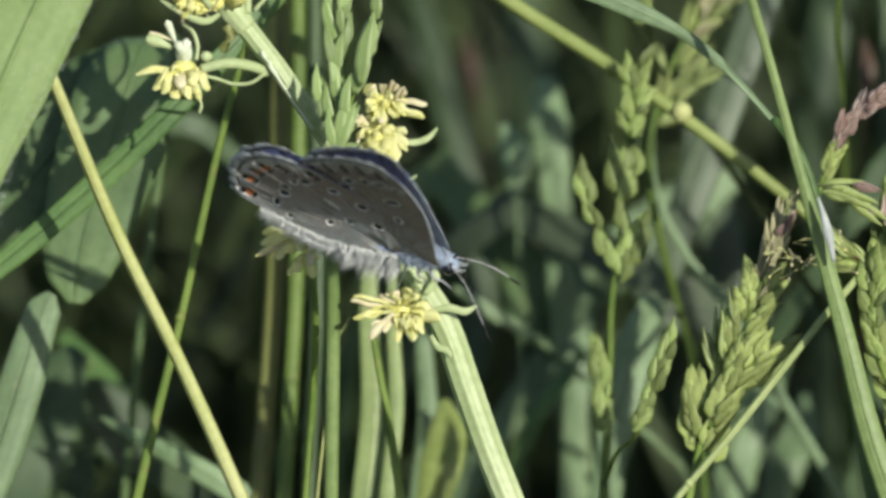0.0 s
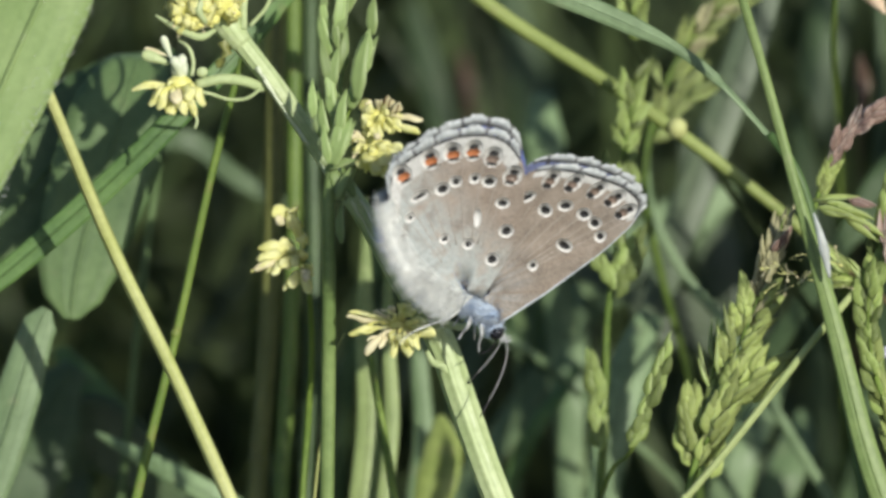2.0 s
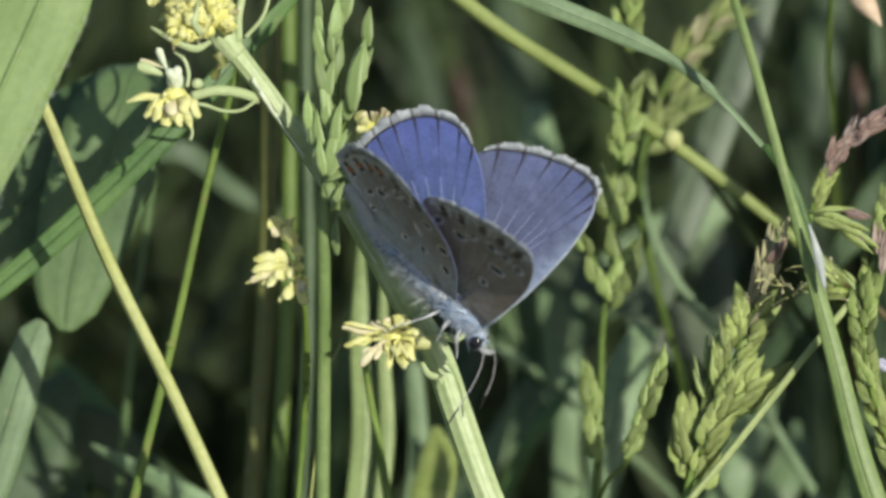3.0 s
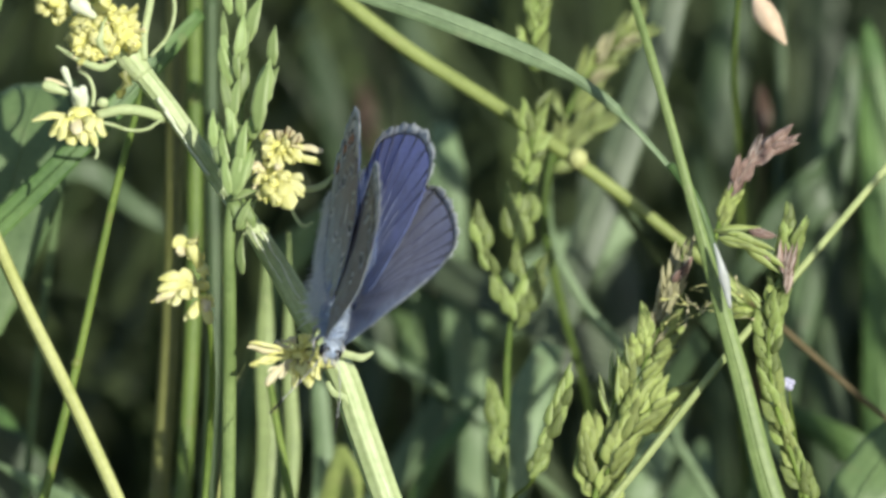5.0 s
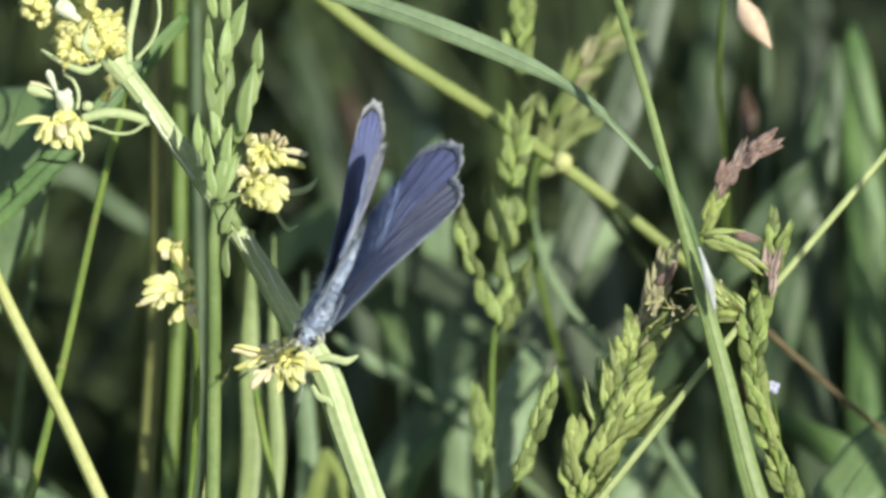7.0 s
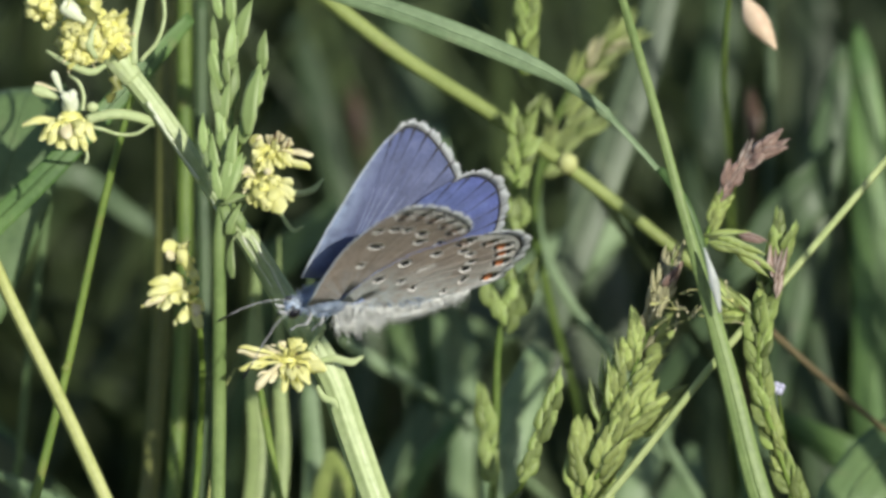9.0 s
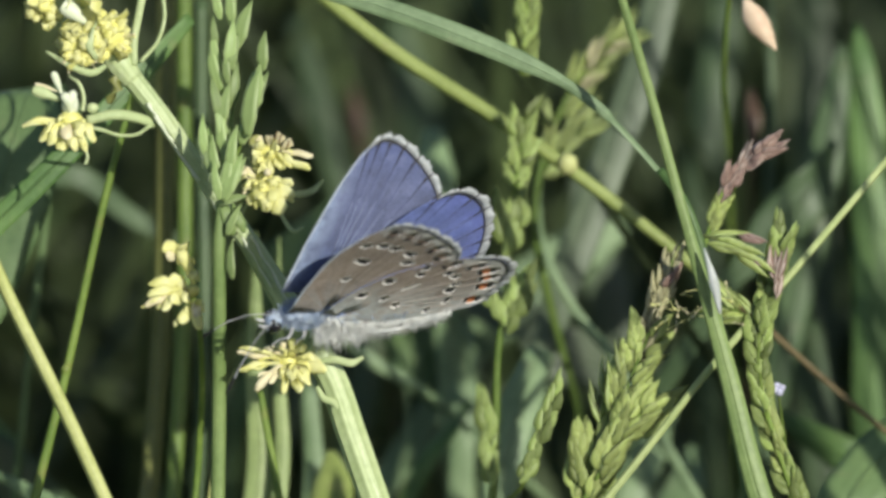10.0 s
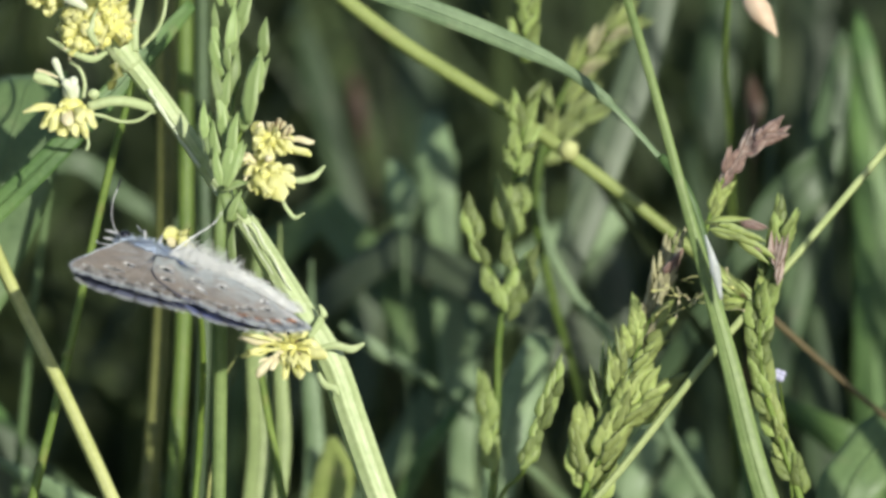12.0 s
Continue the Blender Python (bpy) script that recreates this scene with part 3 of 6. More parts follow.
blade("broad blurred green blade, upright", [P(40.6, -14.0, 74), P(40.8, 0.0, 74), P(40.3, 12.0, 75), P(39.8, 18.6, 76), P(39.4, 22.0, 77)], [3.6, 4.2, 4.0, 2.4, 0.6], M_BLADE)
blade("broad blurred green blade leaning aside", [P(31.6, -12.0, 72), P(34.4, 0.4, 72), P(36.4, 10.0, 73), P(37.6, 17.0, 74), P(38.0, 20.0, 75)], [3.0, 3.8, 3.8, 2.4, 0.5], M_SHADED_BLADE)
blade("broad blurred blade bending over", [P(27.5, -2.1, 66), P(31.2, 2.2, 66), P(34.4, 5.9, 66), P(36.9, 10.7, 68)], [2, 5, 5, 1], M_SHADED_BLADE, side=UP)
blade("slim blurred green blade, upright", [P(31.0, -4.4, 84), P(31.2, 5.0, 84), P(31.4, 14.4, 85), P(31.3, 25.0, 86)], [0.9, 1.1, 1.0, 0.7], M_SHADED_BLADE)
blade("broad green leaf at the meadow's foot", [P(35.8, -27.8, 30), P(36.9, -22.6, 30), P(39.5, -19.0, 32), P(43.2, -14.4, 34)], [4, 6, 6, 3], M_LEAF, 0.5, name="leafy_shoot")
blade("blurred green blade slanting low", [P(41.1, -21.1, 60), P(36.9, -18.5, 60), P(33.8, -16.7, 62), P(31.2, -14.8, 64)], [4, 3.5, 2.5, 1], M_BLADE, side=UP)
blade("blurred grey-green blade behind the stem", [P(-11.1, -25.1, 145), P(-8.3, -14.9, 147), P(-12.9, 16.2, 151), P(-15.2, 24.3, 153)], [2.5, 3, 3, 2], M_SHADED_BLADE)
blade("blurred grey-green blade, upright", [P(-0.2, 1.1, 80), P(-0.8, 7.6, 80), P(-1.0, 12.0, 82)], [3, 4, 2], M_GREY_BLADE, name="leafy_shoot")
blade("blurred whitish leaf in a gap", [P(-3.9, 1.1, 76), P(-4.0, 4.4, 76), P(-5.1, 7.6, 78)], [1.5, 3.4, 1.0], M_GREY_BLADE, petiole=0.3)
blade("broad blurred leaf slanting up in half shade", [P(2.6, -9.5, 88), P(6.8, -4.6, 88), P(12.0, -0.6, 90), P(17.4, 2.6, 92)], [3, 6, 6, 2], M_GREY_BLADE, 0.5, name="leafy_shoot", side=UP)
blade("blurred upright blade in half shade", [P(17.5, -12.0, 96), P(16.0, -4.0, 96), P(14.0, 3.0, 98), P(12.8, 8.0, 99)], [3, 4.4, 4, 1], M_HALF_SHADE)
blade("wide dark green blade in shade", [P(37.4, -27.0, 175), P(38.5, -9.3, 175), P(38.6, 8.3, 177), P(38.7, 28.4, 179)], [4, 5, 5, 4], M_SHADED_BLADE)
blade("shaded green blade, out of focus", [P(27.2, -3.4, 169), P(26.7, 8.2, 169), P(28.5, 20.0, 171), P(29.7, 29.4, 173)], [3, 4, 4, 3], M_SHADED_BLADE)
blade("green blade in shade, out of focus", [P(0.8, -3.6, 169), P(-1.6, 5.8, 169), P(-2.7, 15.2, 171), P(-5.1, 24.6, 173)], [3, 4, 4, 3], M_SHADED_BLADE)

blade("soft green leaf low in the grass", [P(15.8, -28.8, 70), P(16.9, -22.4, 70), P(19.1, -18.2, 72), P(21.8, -15.0, 74)], [5, 6, 5, 1], M_GREY_BLADE, 0.5, name="leafy_shoot")
blade("soft pale green leaf low in the grass", [P(20.8, -29.6, 80), P(21.9, -24.8, 80), P(23.3, -21.6, 82), P(23.9, -18.4, 84)], [3, 4, 4, 1], M_GREY_BLADE, 0.5, name="leafy_shoot")
blade("soft yellow-green leaf low in the grass", [P(-11.8, -28.8, 44), P(-10.7, -24.0, 44), P(-10.2, -20.9, 46), P(-10.5, -18.3, 48)], [3, 4.2, 3.8, 1], M_LIME, 0.5, name="leafy_shoot")
blade("soft dark leaf behind the panicle", [P(7.9, -6.4, 76), P(11.6, -9.6, 76), P(16.5, -10.7, 78), P(21.4, -9.7, 80)], [4, 6, 5, 1.5], M_HALF_SHADE, 0.5, name="leafy_shoot", side=UP)
blade("soft rounded leaf in half shade", [P(-3.5, -6.5, 86), P(-1.3, -10.8, 86), P(0.3, -14.1, 88)], [5, 8, 4], M_LEAF, 0.5, name="leafy_shoot", side=UP)
blade("soft upright green leaf in half shade", [P(37.4, -29.0, 76), P(36.4, -20.4, 76), P(35.9, -12.9, 78), P(35.4, -6.4, 80)], [4, 5, 4, 1], M_SHADED_BLADE)

# ---- husks of the grass heads ----


def scale_body(bm, foot, tip, out, width, bulge, side=Vector((0.35, 1, 0)), flat=1.0):
    """One pointed husk scale: boat-shaped, keeled, widest in its lower third."""
    l = tip - foot
    pts = [foot, foot + l * 0.3 + out * bulge, foot + l * 0.65 + out * bulge * 0.8, tip]
    sweep(bm, pts, [0.35 * width, width, 0.74 * width, 0.04], [0.3 * width * flat, 0.62 * width * flat, 0.42 * width * flat, 0.04], side, 7, 4, 0.0)


def husk_mesh(name, mats, seed, count=4, length=4.5, fat=1.3):
    """One spikelet: long pointed scales pressed together in two rows, standing along +Z from its foot."""
    rng = random.Random(seed)
    bm = bmesh.new()
    for i in range(count):
        s = i / max(count - 1, 1)
        turn = (-1) ** i
        foot = Vector((turn * 0.05 * fat, 0.10 * turn, s * length * 0.40)) * MM
        lean = turn * (0.17 - 0.10 * s) + rng.uniform(-0.03, 0.03)
        l = length * (0.66 - 0.08 * s + rng.uniform(-0.04, 0.04))
        tip = foot + Vector((math.sin(lean) * l, rng.uniform(-0.1, 0.1), math.cos(lean) * l)) * MM
        scale_body(bm, foot, tip, Vector((turn, 0, 0)), 0.95 * fat, 0.16 * fat * MM)
    return mesh_of(bm, mats, name)


def husk_scale(name, mat, ratio):
    """A single scale one millimetre long along +Z."""
    bm = bmesh.new()
    foot, tip = Vector((0, 0, 0)), Vector((0.03, 0, 1)) * MM
    pts = [foot, Vector((0, -0.06, 0.28)) * MM, Vector((0, -0.07, 0.62)) * MM, tip]
    sweep(bm, pts, [0.4 * ratio, ratio, 0.8 * ratio, 0.02], [0.3 * ratio, 0.4 * ratio, 0.3 * ratio, 0.02], Vector((1, 0, 0)), 8, 4, -0.35)
    return mesh_of(bm, mat, name)


def ear_mesh(name, mat, seed, count=7, length=5.0, width=1.7):
    """One flat broad spikelet: florets pressed over one another like tiles, from a narrow foot to a blunt tip, standing along +Z."""
    rng = random.Random(seed)
    bm = bmesh.new()
    for i in range(count):
        s = i / (count - 1)
        turn = (-1) ** i
        wide = width * (0.74 - 0.22 * s) * rng.uniform(0.9, 1.1)
        foot = Vector((turn * 0.10 * width * (1 - s), -0.05 * s, length * 0.56 * s)) * MM
        l = length * (0.56 - 0.12 * s) * rng.uniform(0.92, 1.08)
        lean = turn * (0.15 - 0.10 * s) + rng.uniform(-0.04, 0.04)
        tip = foot + Vector((math.sin(lean) * l, rng.uniform(-0.12, 0.12), math.cos(lean) * l)) * MM
        scale_body(bm, foot, tip, Vector((turn, 0, 0)), wide, 0.17 * width * (1 - 0.6 * s) * MM, Vector((1, 0.25 * turn, 0)), 0.7)
    return mesh_of(bm, mat, name)


GREEN_EARS = [ear_mesh("spikelet", M_GREEN_HUSK, s, c, 5.0, w) for s, c, w in ((36, 5, 1.7), (37, 6, 1.6), (38, 4, 1.6))]
EARS = [ear_mesh("spikelet", M_HUSK, s, c, 5.0, w) for s, c, w in ((31, 6, 1.8), (32, 7, 1.6), (33, 5, 1.5))]
PINK_EARS = [ear_mesh("spikelet", M_PINK, s, c, 4.2, w) for s, c, w in ((34, 6, 1.5), (35, 7, 1.3))]
HUSKS = [husk_mesh("spikelet", M_HUSK, s, c, 5.6, 1.0) for s, c in ((1, 5), (2, 6), (3, 5))]
SCALES = [husk_scale("spikelet", M_PALE_HUSK, w) for w in (0.42, 0.34, 0.27)]
BRACTS = [husk_scale("bract", M_STIFF, w) for w in (0.36, 0.32)]
SMALL = [husk_mesh("spikelet", M_HUSK, s, c, 4.5, 1.05) for s, c in ((4, 4), (5, 5), (6, 4))]
TANS = [husk_mesh("spikelet", M_TAN, s, c, 4.4, 0.95) for s, c in ((17, 4), (18, 3))]
PINKS = [husk_mesh("spikelet", M_PINK, s, c, 4.5, 0.95) for s, c in ((7, 4), (8, 5))]


def aim(foot, way, roll=0.0, size=1.0):
    """A pose that stands +Z along way, its flat side to the viewer."""
    z = way.normalized()
    x = (RIGHT - z * RIGHT.dot(z))
    x = x.normalized() if x.length > 0.05 else z.orthogonal().normalized()
    y = z.cross(x)
    m = Matrix((x, y, z)).transposed().to_4x4()
    return Matrix.Translation(foot) @ m @ pose(0, 0, 0, 0, 0, roll) @ Matrix.Scale(size, 4)


def head(parent, axis, count, meshes, spread, size, rng, stem=0.35, mat=M_STALK, lean=24, deep=0.4):
    """Spikelets in two rows up an axis."""
    line = spline(axis, 12)
    part("rachis", sweep(bmesh.new(), axis, [stem, stem * 0.5], [stem, stem * 0.5], RIGHT, 6, 6), mat, parent)
    for i in range(count):
        s = i / count * (len(line) - 2)
        k = int(s)
        p = line[k].lerp(line[k + 1], s - k)
        t = (line[k + 1] - line[k]).normalized()
        out = t.cross(AHEAD).normalized() * (1 if i % 2 else -1)
        a = radians(lean + rng.uniform(-9, 9))
        way = t * math.cos(a) + out * math.sin(a) + AHEAD * rng.uniform(-deep, deep)
        off = out * rng.uniform(0, spread) * MM + AHEAD * rng.uniform(-deep, deep) * spread * MM
        piece("spikelet", meshes[rng.randrange(len(meshes))], parent, aim(p + off, way, rng.uniform(-35, 35), size * rng.uniform(0.85, 1.12)))


def set_husks(parent, meshes, unit, spans):
    """Husks from foot to tip; unit is the mesh's own length in millimetres."""
    rng = random.Random(len(spans) + 60)
    for foot, tip in spans:
        piece("spikelet", rng.choice(meshes), parent, aim(foot, tip - foot, rng.uniform(-25, 25), (tip - foot).length / MM / unit))


def grass_heads():
    rng = random.Random(11)
    g = "flowering grass heads"
    # the spike beside the flower stem
    ob = stalk("grass_spike", "upright green grass spike with tight pale husks", [P(-20.1, -26.3, 2), P(-19.9, -13.3, 0), P(-19.8, -4.2, -3), P(-19.8, 1.7, -4), P(-19.5, 5.2, -4), P(-18.8, 11.0, -4), P(-18.5, 16.2, -4), P(-18.4, 24.6, -4)], [1.4, 1.4, 1.3, 1.2, 0.8, 0.45, 0.4, 0.3], M_STIFF, category="grass spike", group=g)
    set_husks(ob, SCALES, 1.0, [
        (P(-20.1, 18.2, -4), P(-20.4, 21.0, -4)), (P(-19.1, 16.4, -5), P(-18.6, 20.8, -5)), (P(-19.5, 14.2, -4), P(-20.7, 18.6, -4)), (P(-19.0, 15.0, -5), P(-19.2, 18.0, -5)),
        (P(-18.2, 18.2, -4), P(-17.0, 22.4, -4)), (P(-18.7, 20.2, -4), P(-18.8, 24.1, -4)), (P(-19.7, 20.7, -4), P(-20.3, 24.1, -4)), (P(-19.6, 11.7, -5), P(-20.6, 15.7, -5)),
    ])
    set_husks(ob, SCALES, 1.0, [
        (P(-21.1, 8.8, -5), P(-21.3, 12.3, -5)), (P(-19.4, 9.7, -5), P(-20.1, 13.7, -5)), (P(-19.8, 6.5, -5), P(-20.5, 10.6, -5)), (P(-18.8, 7.2, -6), P(-18.3, 11.4, -6)),
        (P(-19.3, 4.7, -6), P(-17.8, 8.9, -6)), (P(-19.7, 4.8, -6), P(-20.3, 8.3, -6)), (P(-19.5, 11.2, -5), P(-19.0, 15.2, -5)), (P(-20.6, 7.2, -5), P(-21.1, 9.7, -5)),
    ])
    part("branch", sweep(bmesh.new(), [P(-19.1, 5.7, -4), P(-18.1, 9.2, -4), P(-16.9, 12.9, -4)], [0.4, 0.35, 0.25], [0.4, 0.35, 0.25], RIGHT, 6, 6), M_STALK, ob)
    set_husks(ob, SCALES, 1.0, [
        (P(-19.9, 16.2, -4), P(-20.5, 19.7, -4)), (P(-18.8, 12.7, -4), P(-18.3, 16.9, -4)), (P(-19.3, 8.7, -5), P(-19.7, 12.9, -5)), (P(-19.0, 6.7, -5), P(-19.1, 11.0, -5)),
        (P(-20.2, 7.2, -4), P(-20.8, 11.4, -4)), (P(-19.4, 4.9, -6), P(-18.7, 9.2, -6)), (P(-18.6, 5.7, -5), P(-17.5, 8.6, -5)), (P(-18.9, 16.2, -5), P(-18.1, 19.6, -5)),
    ])
    set_husks(ob, SCALES, 1.0, [(P(-17.8, 9.7, -5), P(-16.7, 13.1, -5)), (P(-17.2, 12.4, -5), P(-16.3, 16.8, -5)), (P(-16.8, 12.9, -5), P(-15.5, 16.1, -5)), (P(-17.0, 12.7, -4), P(-16.9, 16.1, -4)), (P(-15.9, 16.2, -4), P(-15.8, 19.7, -4)), (P(-17.2, 10.4, -6), P(-16.4, 16.4, -6))])
    set_husks(ob, SCALES, 1.0, [(P(-19.8, 4.4, -5), P(-17.3, 5.2, -5)), (P(-19.1, 1.7, -5), P(-17.9, 4.5, -5)), (P(-18.6, -2.2, -4), P(-18.7, 1.3, -4)), (P(-18.9, 4.5, -5), P(-20.1, 5.2, -5))])
    for foot, tip, k in ((P(-18.6, 1.7, -4), P(-19.8, 5.1, -4), 0), (P(-17.6, 1.9, -4), P(-18.8, 4.7, -4), 1)):
        piece("bract", BRACTS[k], ob, aim(foot, tip - foot, 10, (tip - foot).length / MM), "narrow green bract")
    # loose panicle in the middle
    ob = stalk("grass_panicle", "loose green grass panicle with plump husks", [P(3.8, -31.8, 25), P(4.2, -25.7, 25), P(4.7, -17.5, 25), P(5.2, -6.7, 25), P(5.4, -5.7, 25)], [1.0, 0.9, 0.8, 0.7, 0.55, 0.4], M_STALK, category="grass panicle", group=g)
    for twig in ([P(5.4, -6.7, 25), P(4.4, -3.3, 25), P(3.5, -1.8, 25)], [P(5.4, -6.4, 25), P(5.7, -2.3, 25), P(6.3, 2.8, 25), P(6.7, 6.4, 25)]):
        part("branch", sweep(bmesh.new(), twig, [0.4, 0.35, 0.25], [0.4, 0.35, 0.25], RIGHT, 6, 6), M_STALK, ob)
    set_husks(ob, GREEN_EARS, 4.6, [(P(5.4, -6.3, 24), P(4.2, -3.2, 24)), (P(6.0, -5.7, 24), P(8.1, -0.7, 24)), (P(6.5, -5.6, 24), P(8.3, -2.6, 24)), (P(5.6, -7.2, 24), P(6.1, -2.8, 24)), (P(2.7, -0.2, 24), P(2.0, 4.0, 24)), (P(3.6, -2.6, 24), P(2.2, 0.9, 24)), (P(4.5, -5.2, 24), P(3.4, -2.2, 24)), (P(5.5, -0.2, 24), P(5.0, 5.6, 24)), (P(6.3, 0.4, 24), P(6.1, 4.9, 24)), (P(5.9, -2.8, 24), P(5.6, 0.7, 24)), (P(6.8, 2.4, 24), P(7.3, 6.0, 24))])
    head(ob, [P(6.2, 5.4, 25), P(7.0, 9.5, 26), P(7.2, 12.7, 27)], 11, GREEN_EARS, 0.5, 0.62, rng, 0.3, lean=20)
    head(ob, [P(7.1, 16.3, 27), P(7.4, 20.1, 27), P(7.7, 24.2, 27)], 8, GREEN_EARS, 0.4, 0.68, rng, 0.3, lean=17)
    set_husks(ob, GREEN_EARS, 4.3, [(P(4.0, -16.6, 24), P(3.3, -12.2, 24)), (P(4.3, -17.6, 24), P(4.5, -14.7, 24)), (P(3.9, -19.1, 24), P(3.5, -16.1, 24)), (P(4.2, -21.1, 24), P(3.7, -17.8, 24)), (P(4.3, -20.3, 24), P(4.7, -17.8, 24))])
    part("branch", sweep(bmesh.new(), [P(4.3, -25.5, 25), P(5.4, -22.4, 16), P(7.2, -20.3, 8), P(9.9, -13.5, 4)], [0.45, 0.4, 0.35, 0.2], [0.4, 0.35, 0.2], RIGHT, 6, 6), M_STALK, ob)
    set_husks(ob, GREEN_EARS, 4.0, [(P(6.6, -20.3, 4), P(7.7, -18.1, 4)), (P(7.3, -19.8, 4), P(8.3, -17.1, 4)), (P(7.8, -18.2, 4), P(8.5, -15.6, 4)), (P(8.3, -16.8, 4), P(9.3, -13.1, 4)), (P(8.8, -15.5, 4), P(10.1, -12.8, 4)), (P(9.4, -14.0, 4), P(10.3, -10.9, 4))])
    # dense drooping head
    ob = stalk("grass_panicle", "dense yellow-green grass head, purplish at its tip", [P(10.2, -32.7, 6), P(11.5, -27.2, 6), P(12.7, -21.7, 6), P(14.2, -17.1, 6)], [1.0, 0.9, 0.7, 0.6, 0.5], M_STALK, category="grass panicle", group=g)
    dense = ob
    for axis, count, kinds, wide, size, lean in (
        ([P(12.7, -22.9, 6), P(13.0, -20.1, 6), P(13.5, -17.1, 6)], 13, EARS, 1.2, 0.9, 13),
        ([P(13.5, -20.1, 5), P(15.6, -16.4, 5), P(18.4, -13.4, 5)], 17, EARS, 0.7, 0.84, 13),
        ([P(15.1, -14.9, 6), P(16.6, -11.1, 5), P(18.3, -6.9, 5)], 19, EARS + HUSKS[:1], 0.7, 0.72, 24),
        ([P(13.9, -16.6, 7), P(14.2, -13.6, 7), P(14.8, -10.4, 7)], 5, HUSKS, 0.2, 0.75, 9),
        ([P(17.3, -9.6, 6), P(18.4, -6.2, 6), P(19.8, -2.2, 5)], 9, TANS + PINK_EARS[:1], 0.4, 0.8, 11),
        ([P(18.9, -4.7, 6), P(20.6, 0.1, 6)], 5, TANS, 0.4, 0.7, 10),
    ):
        head(ob, axis, count, kinds, wide, size, rng, 0.35, lean=lean)
    # slim head at the right
    ob = stalk("grass_panicle", "slim green grass head with close husks", [P(32.9, -27.5, 2), P(31.4, -22.5, 2), P(30.4, -19.5, 2), P(28.6, -14.0, 2)], [0.8, 0.7, 0.6, 0.5, 0.4], M_STALK, category="grass panicle", group=g)
    head(ob, [P(31.5, -22.5, 2), P(28.9, -15.0, 2), P(27.9, -8.0, 2), P(29.1, -2.5, 2), P(30.1, 1.1, 2)], 30, EARS[:1] + GREEN_EARS[:2], 0.35, 0.72, rng, 0.3, lean=11)
    head(ob, [P(28.1, -6.0, 3), P(25.9, -5.0, 3), P(24.4, -4.5, 3)], 4, SMALL, 0.3, 0.7, rng, 0.2, lean=25)
    part("branch", sweep(bmesh.new(), [P(29.4, -3.0, 1), P(27.0, 0.2, 1), P(23.2, 1.6, 1)], [0.3, 0.25, 0.2], 0.25, UP, 6, 6), M_STALK, ob)
    set_husks(ob, HUSKS, 5.6, [(P(23.0, 1.6, 1), P(27.2, 1.9, 0)), (P(24.2, 1.3, 0), P(28.5, -0.5, -1)), (P(25.4, 0.8, 0), P(29.2, -2.0, -1)), (P(23.4, 0.9, 0), P(26.3, 0.2, -1))])
    set_husks(ob, PINKS, 4.5, [(P(25.9, 1.7, 0), P(28.6, 1.0, -1)), (P(29.2, -2.6, 0), P(29.1, 1.1, 0)), (P(29.5, -2.2, 0), P(30.3, 0.7, 0)), (P(29.4, -4.0, 1), P(29.9, -0.9, 0)), (P(25.8, 0.3, 0), P(28.0, -1.2, -1))])
    # purplish spike
    ob = stalk("grass_spike", "purplish pink grass spike leaning over", [P(28.4, -22.0, 5), P(25.6, -11.0, 6), P(23.8, -4.0, 7), P(23.2, -0.5, 8), P(23.9, 3.1, 8), P(25.3, 6.6, 8)], [0.5, 0.5, 0.5, 0.45, 0.4, 0.3], M_STALK, category="grass spike", group=g)
    head(ob, [P(24.5, 3.8, 8), P(25.8, 6.8, 8), P(27.4, 8.5, 8), P(29.2, 9.6, 8)], 15, PINK_EARS + PINKS, 0.25, 0.66, rng, 0.3, M_PINK, lean=9)
    head(ob, [P(23.7, 1.9, 8), P(24.6, 4.2, 8)], 5, EARS, 0.2, 0.5, rng, 0.3, lean=12)
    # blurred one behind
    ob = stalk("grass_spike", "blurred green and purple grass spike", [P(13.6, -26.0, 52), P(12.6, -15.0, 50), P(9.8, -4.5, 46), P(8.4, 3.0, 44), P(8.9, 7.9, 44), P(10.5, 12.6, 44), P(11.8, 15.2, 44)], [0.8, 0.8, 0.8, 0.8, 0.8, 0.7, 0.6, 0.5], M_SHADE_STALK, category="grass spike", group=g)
    head(ob, [P(9.4, 9.4, 44), P(11.8, 15.2, 44), P(14.4, 18.3, 44), P(17.0, 20.4, 44)], 10, HUSKS, 0.4, 0.85, rng, 0.3, lean=18)
    head(ob, [P(11.8, 15.2, 43), P(13.9, 18.0, 43), P(16.2, 20.1, 43)], 3, TANS, 0.3, 0.8, rng, 0.3, lean=14)
    head(ob, [P(8.9, 7.4, 44), P(11.3, 10.5, 44), P(13.9, 12.6, 44)], 6, HUSKS, 0.4, 0.75, rng, 0.3, lean=20)
    return dense


DENSE_HEAD = grass_heads()


def bud():
    pts = [P(30.0, 18.4, 20), P(29.0, 19.9, 20), P(28.1, 21.2, 20), P(27.2, 23.0, 20)]
    ob = stalk("hanging_bud", "peach and cream papery bud hanging from a thin stalk", [P(26.8, 7.5, 60), P(25.8, 17.7, 40), P(26.5, 25.2, 26), P(27.2, 23.2, 20)], [0.5, 0.5, 0.4, 0.3, 0.25], M_STALK, category="bud")
    part("bud", sweep(bmesh.new(), pts, [0.2, 1.4, 2.2, 2.2, 0.6], [0.2, 1.2, 1.8, 1.6, 0.5], RIGHT, 10, 6), M_BUD, ob)


bud()


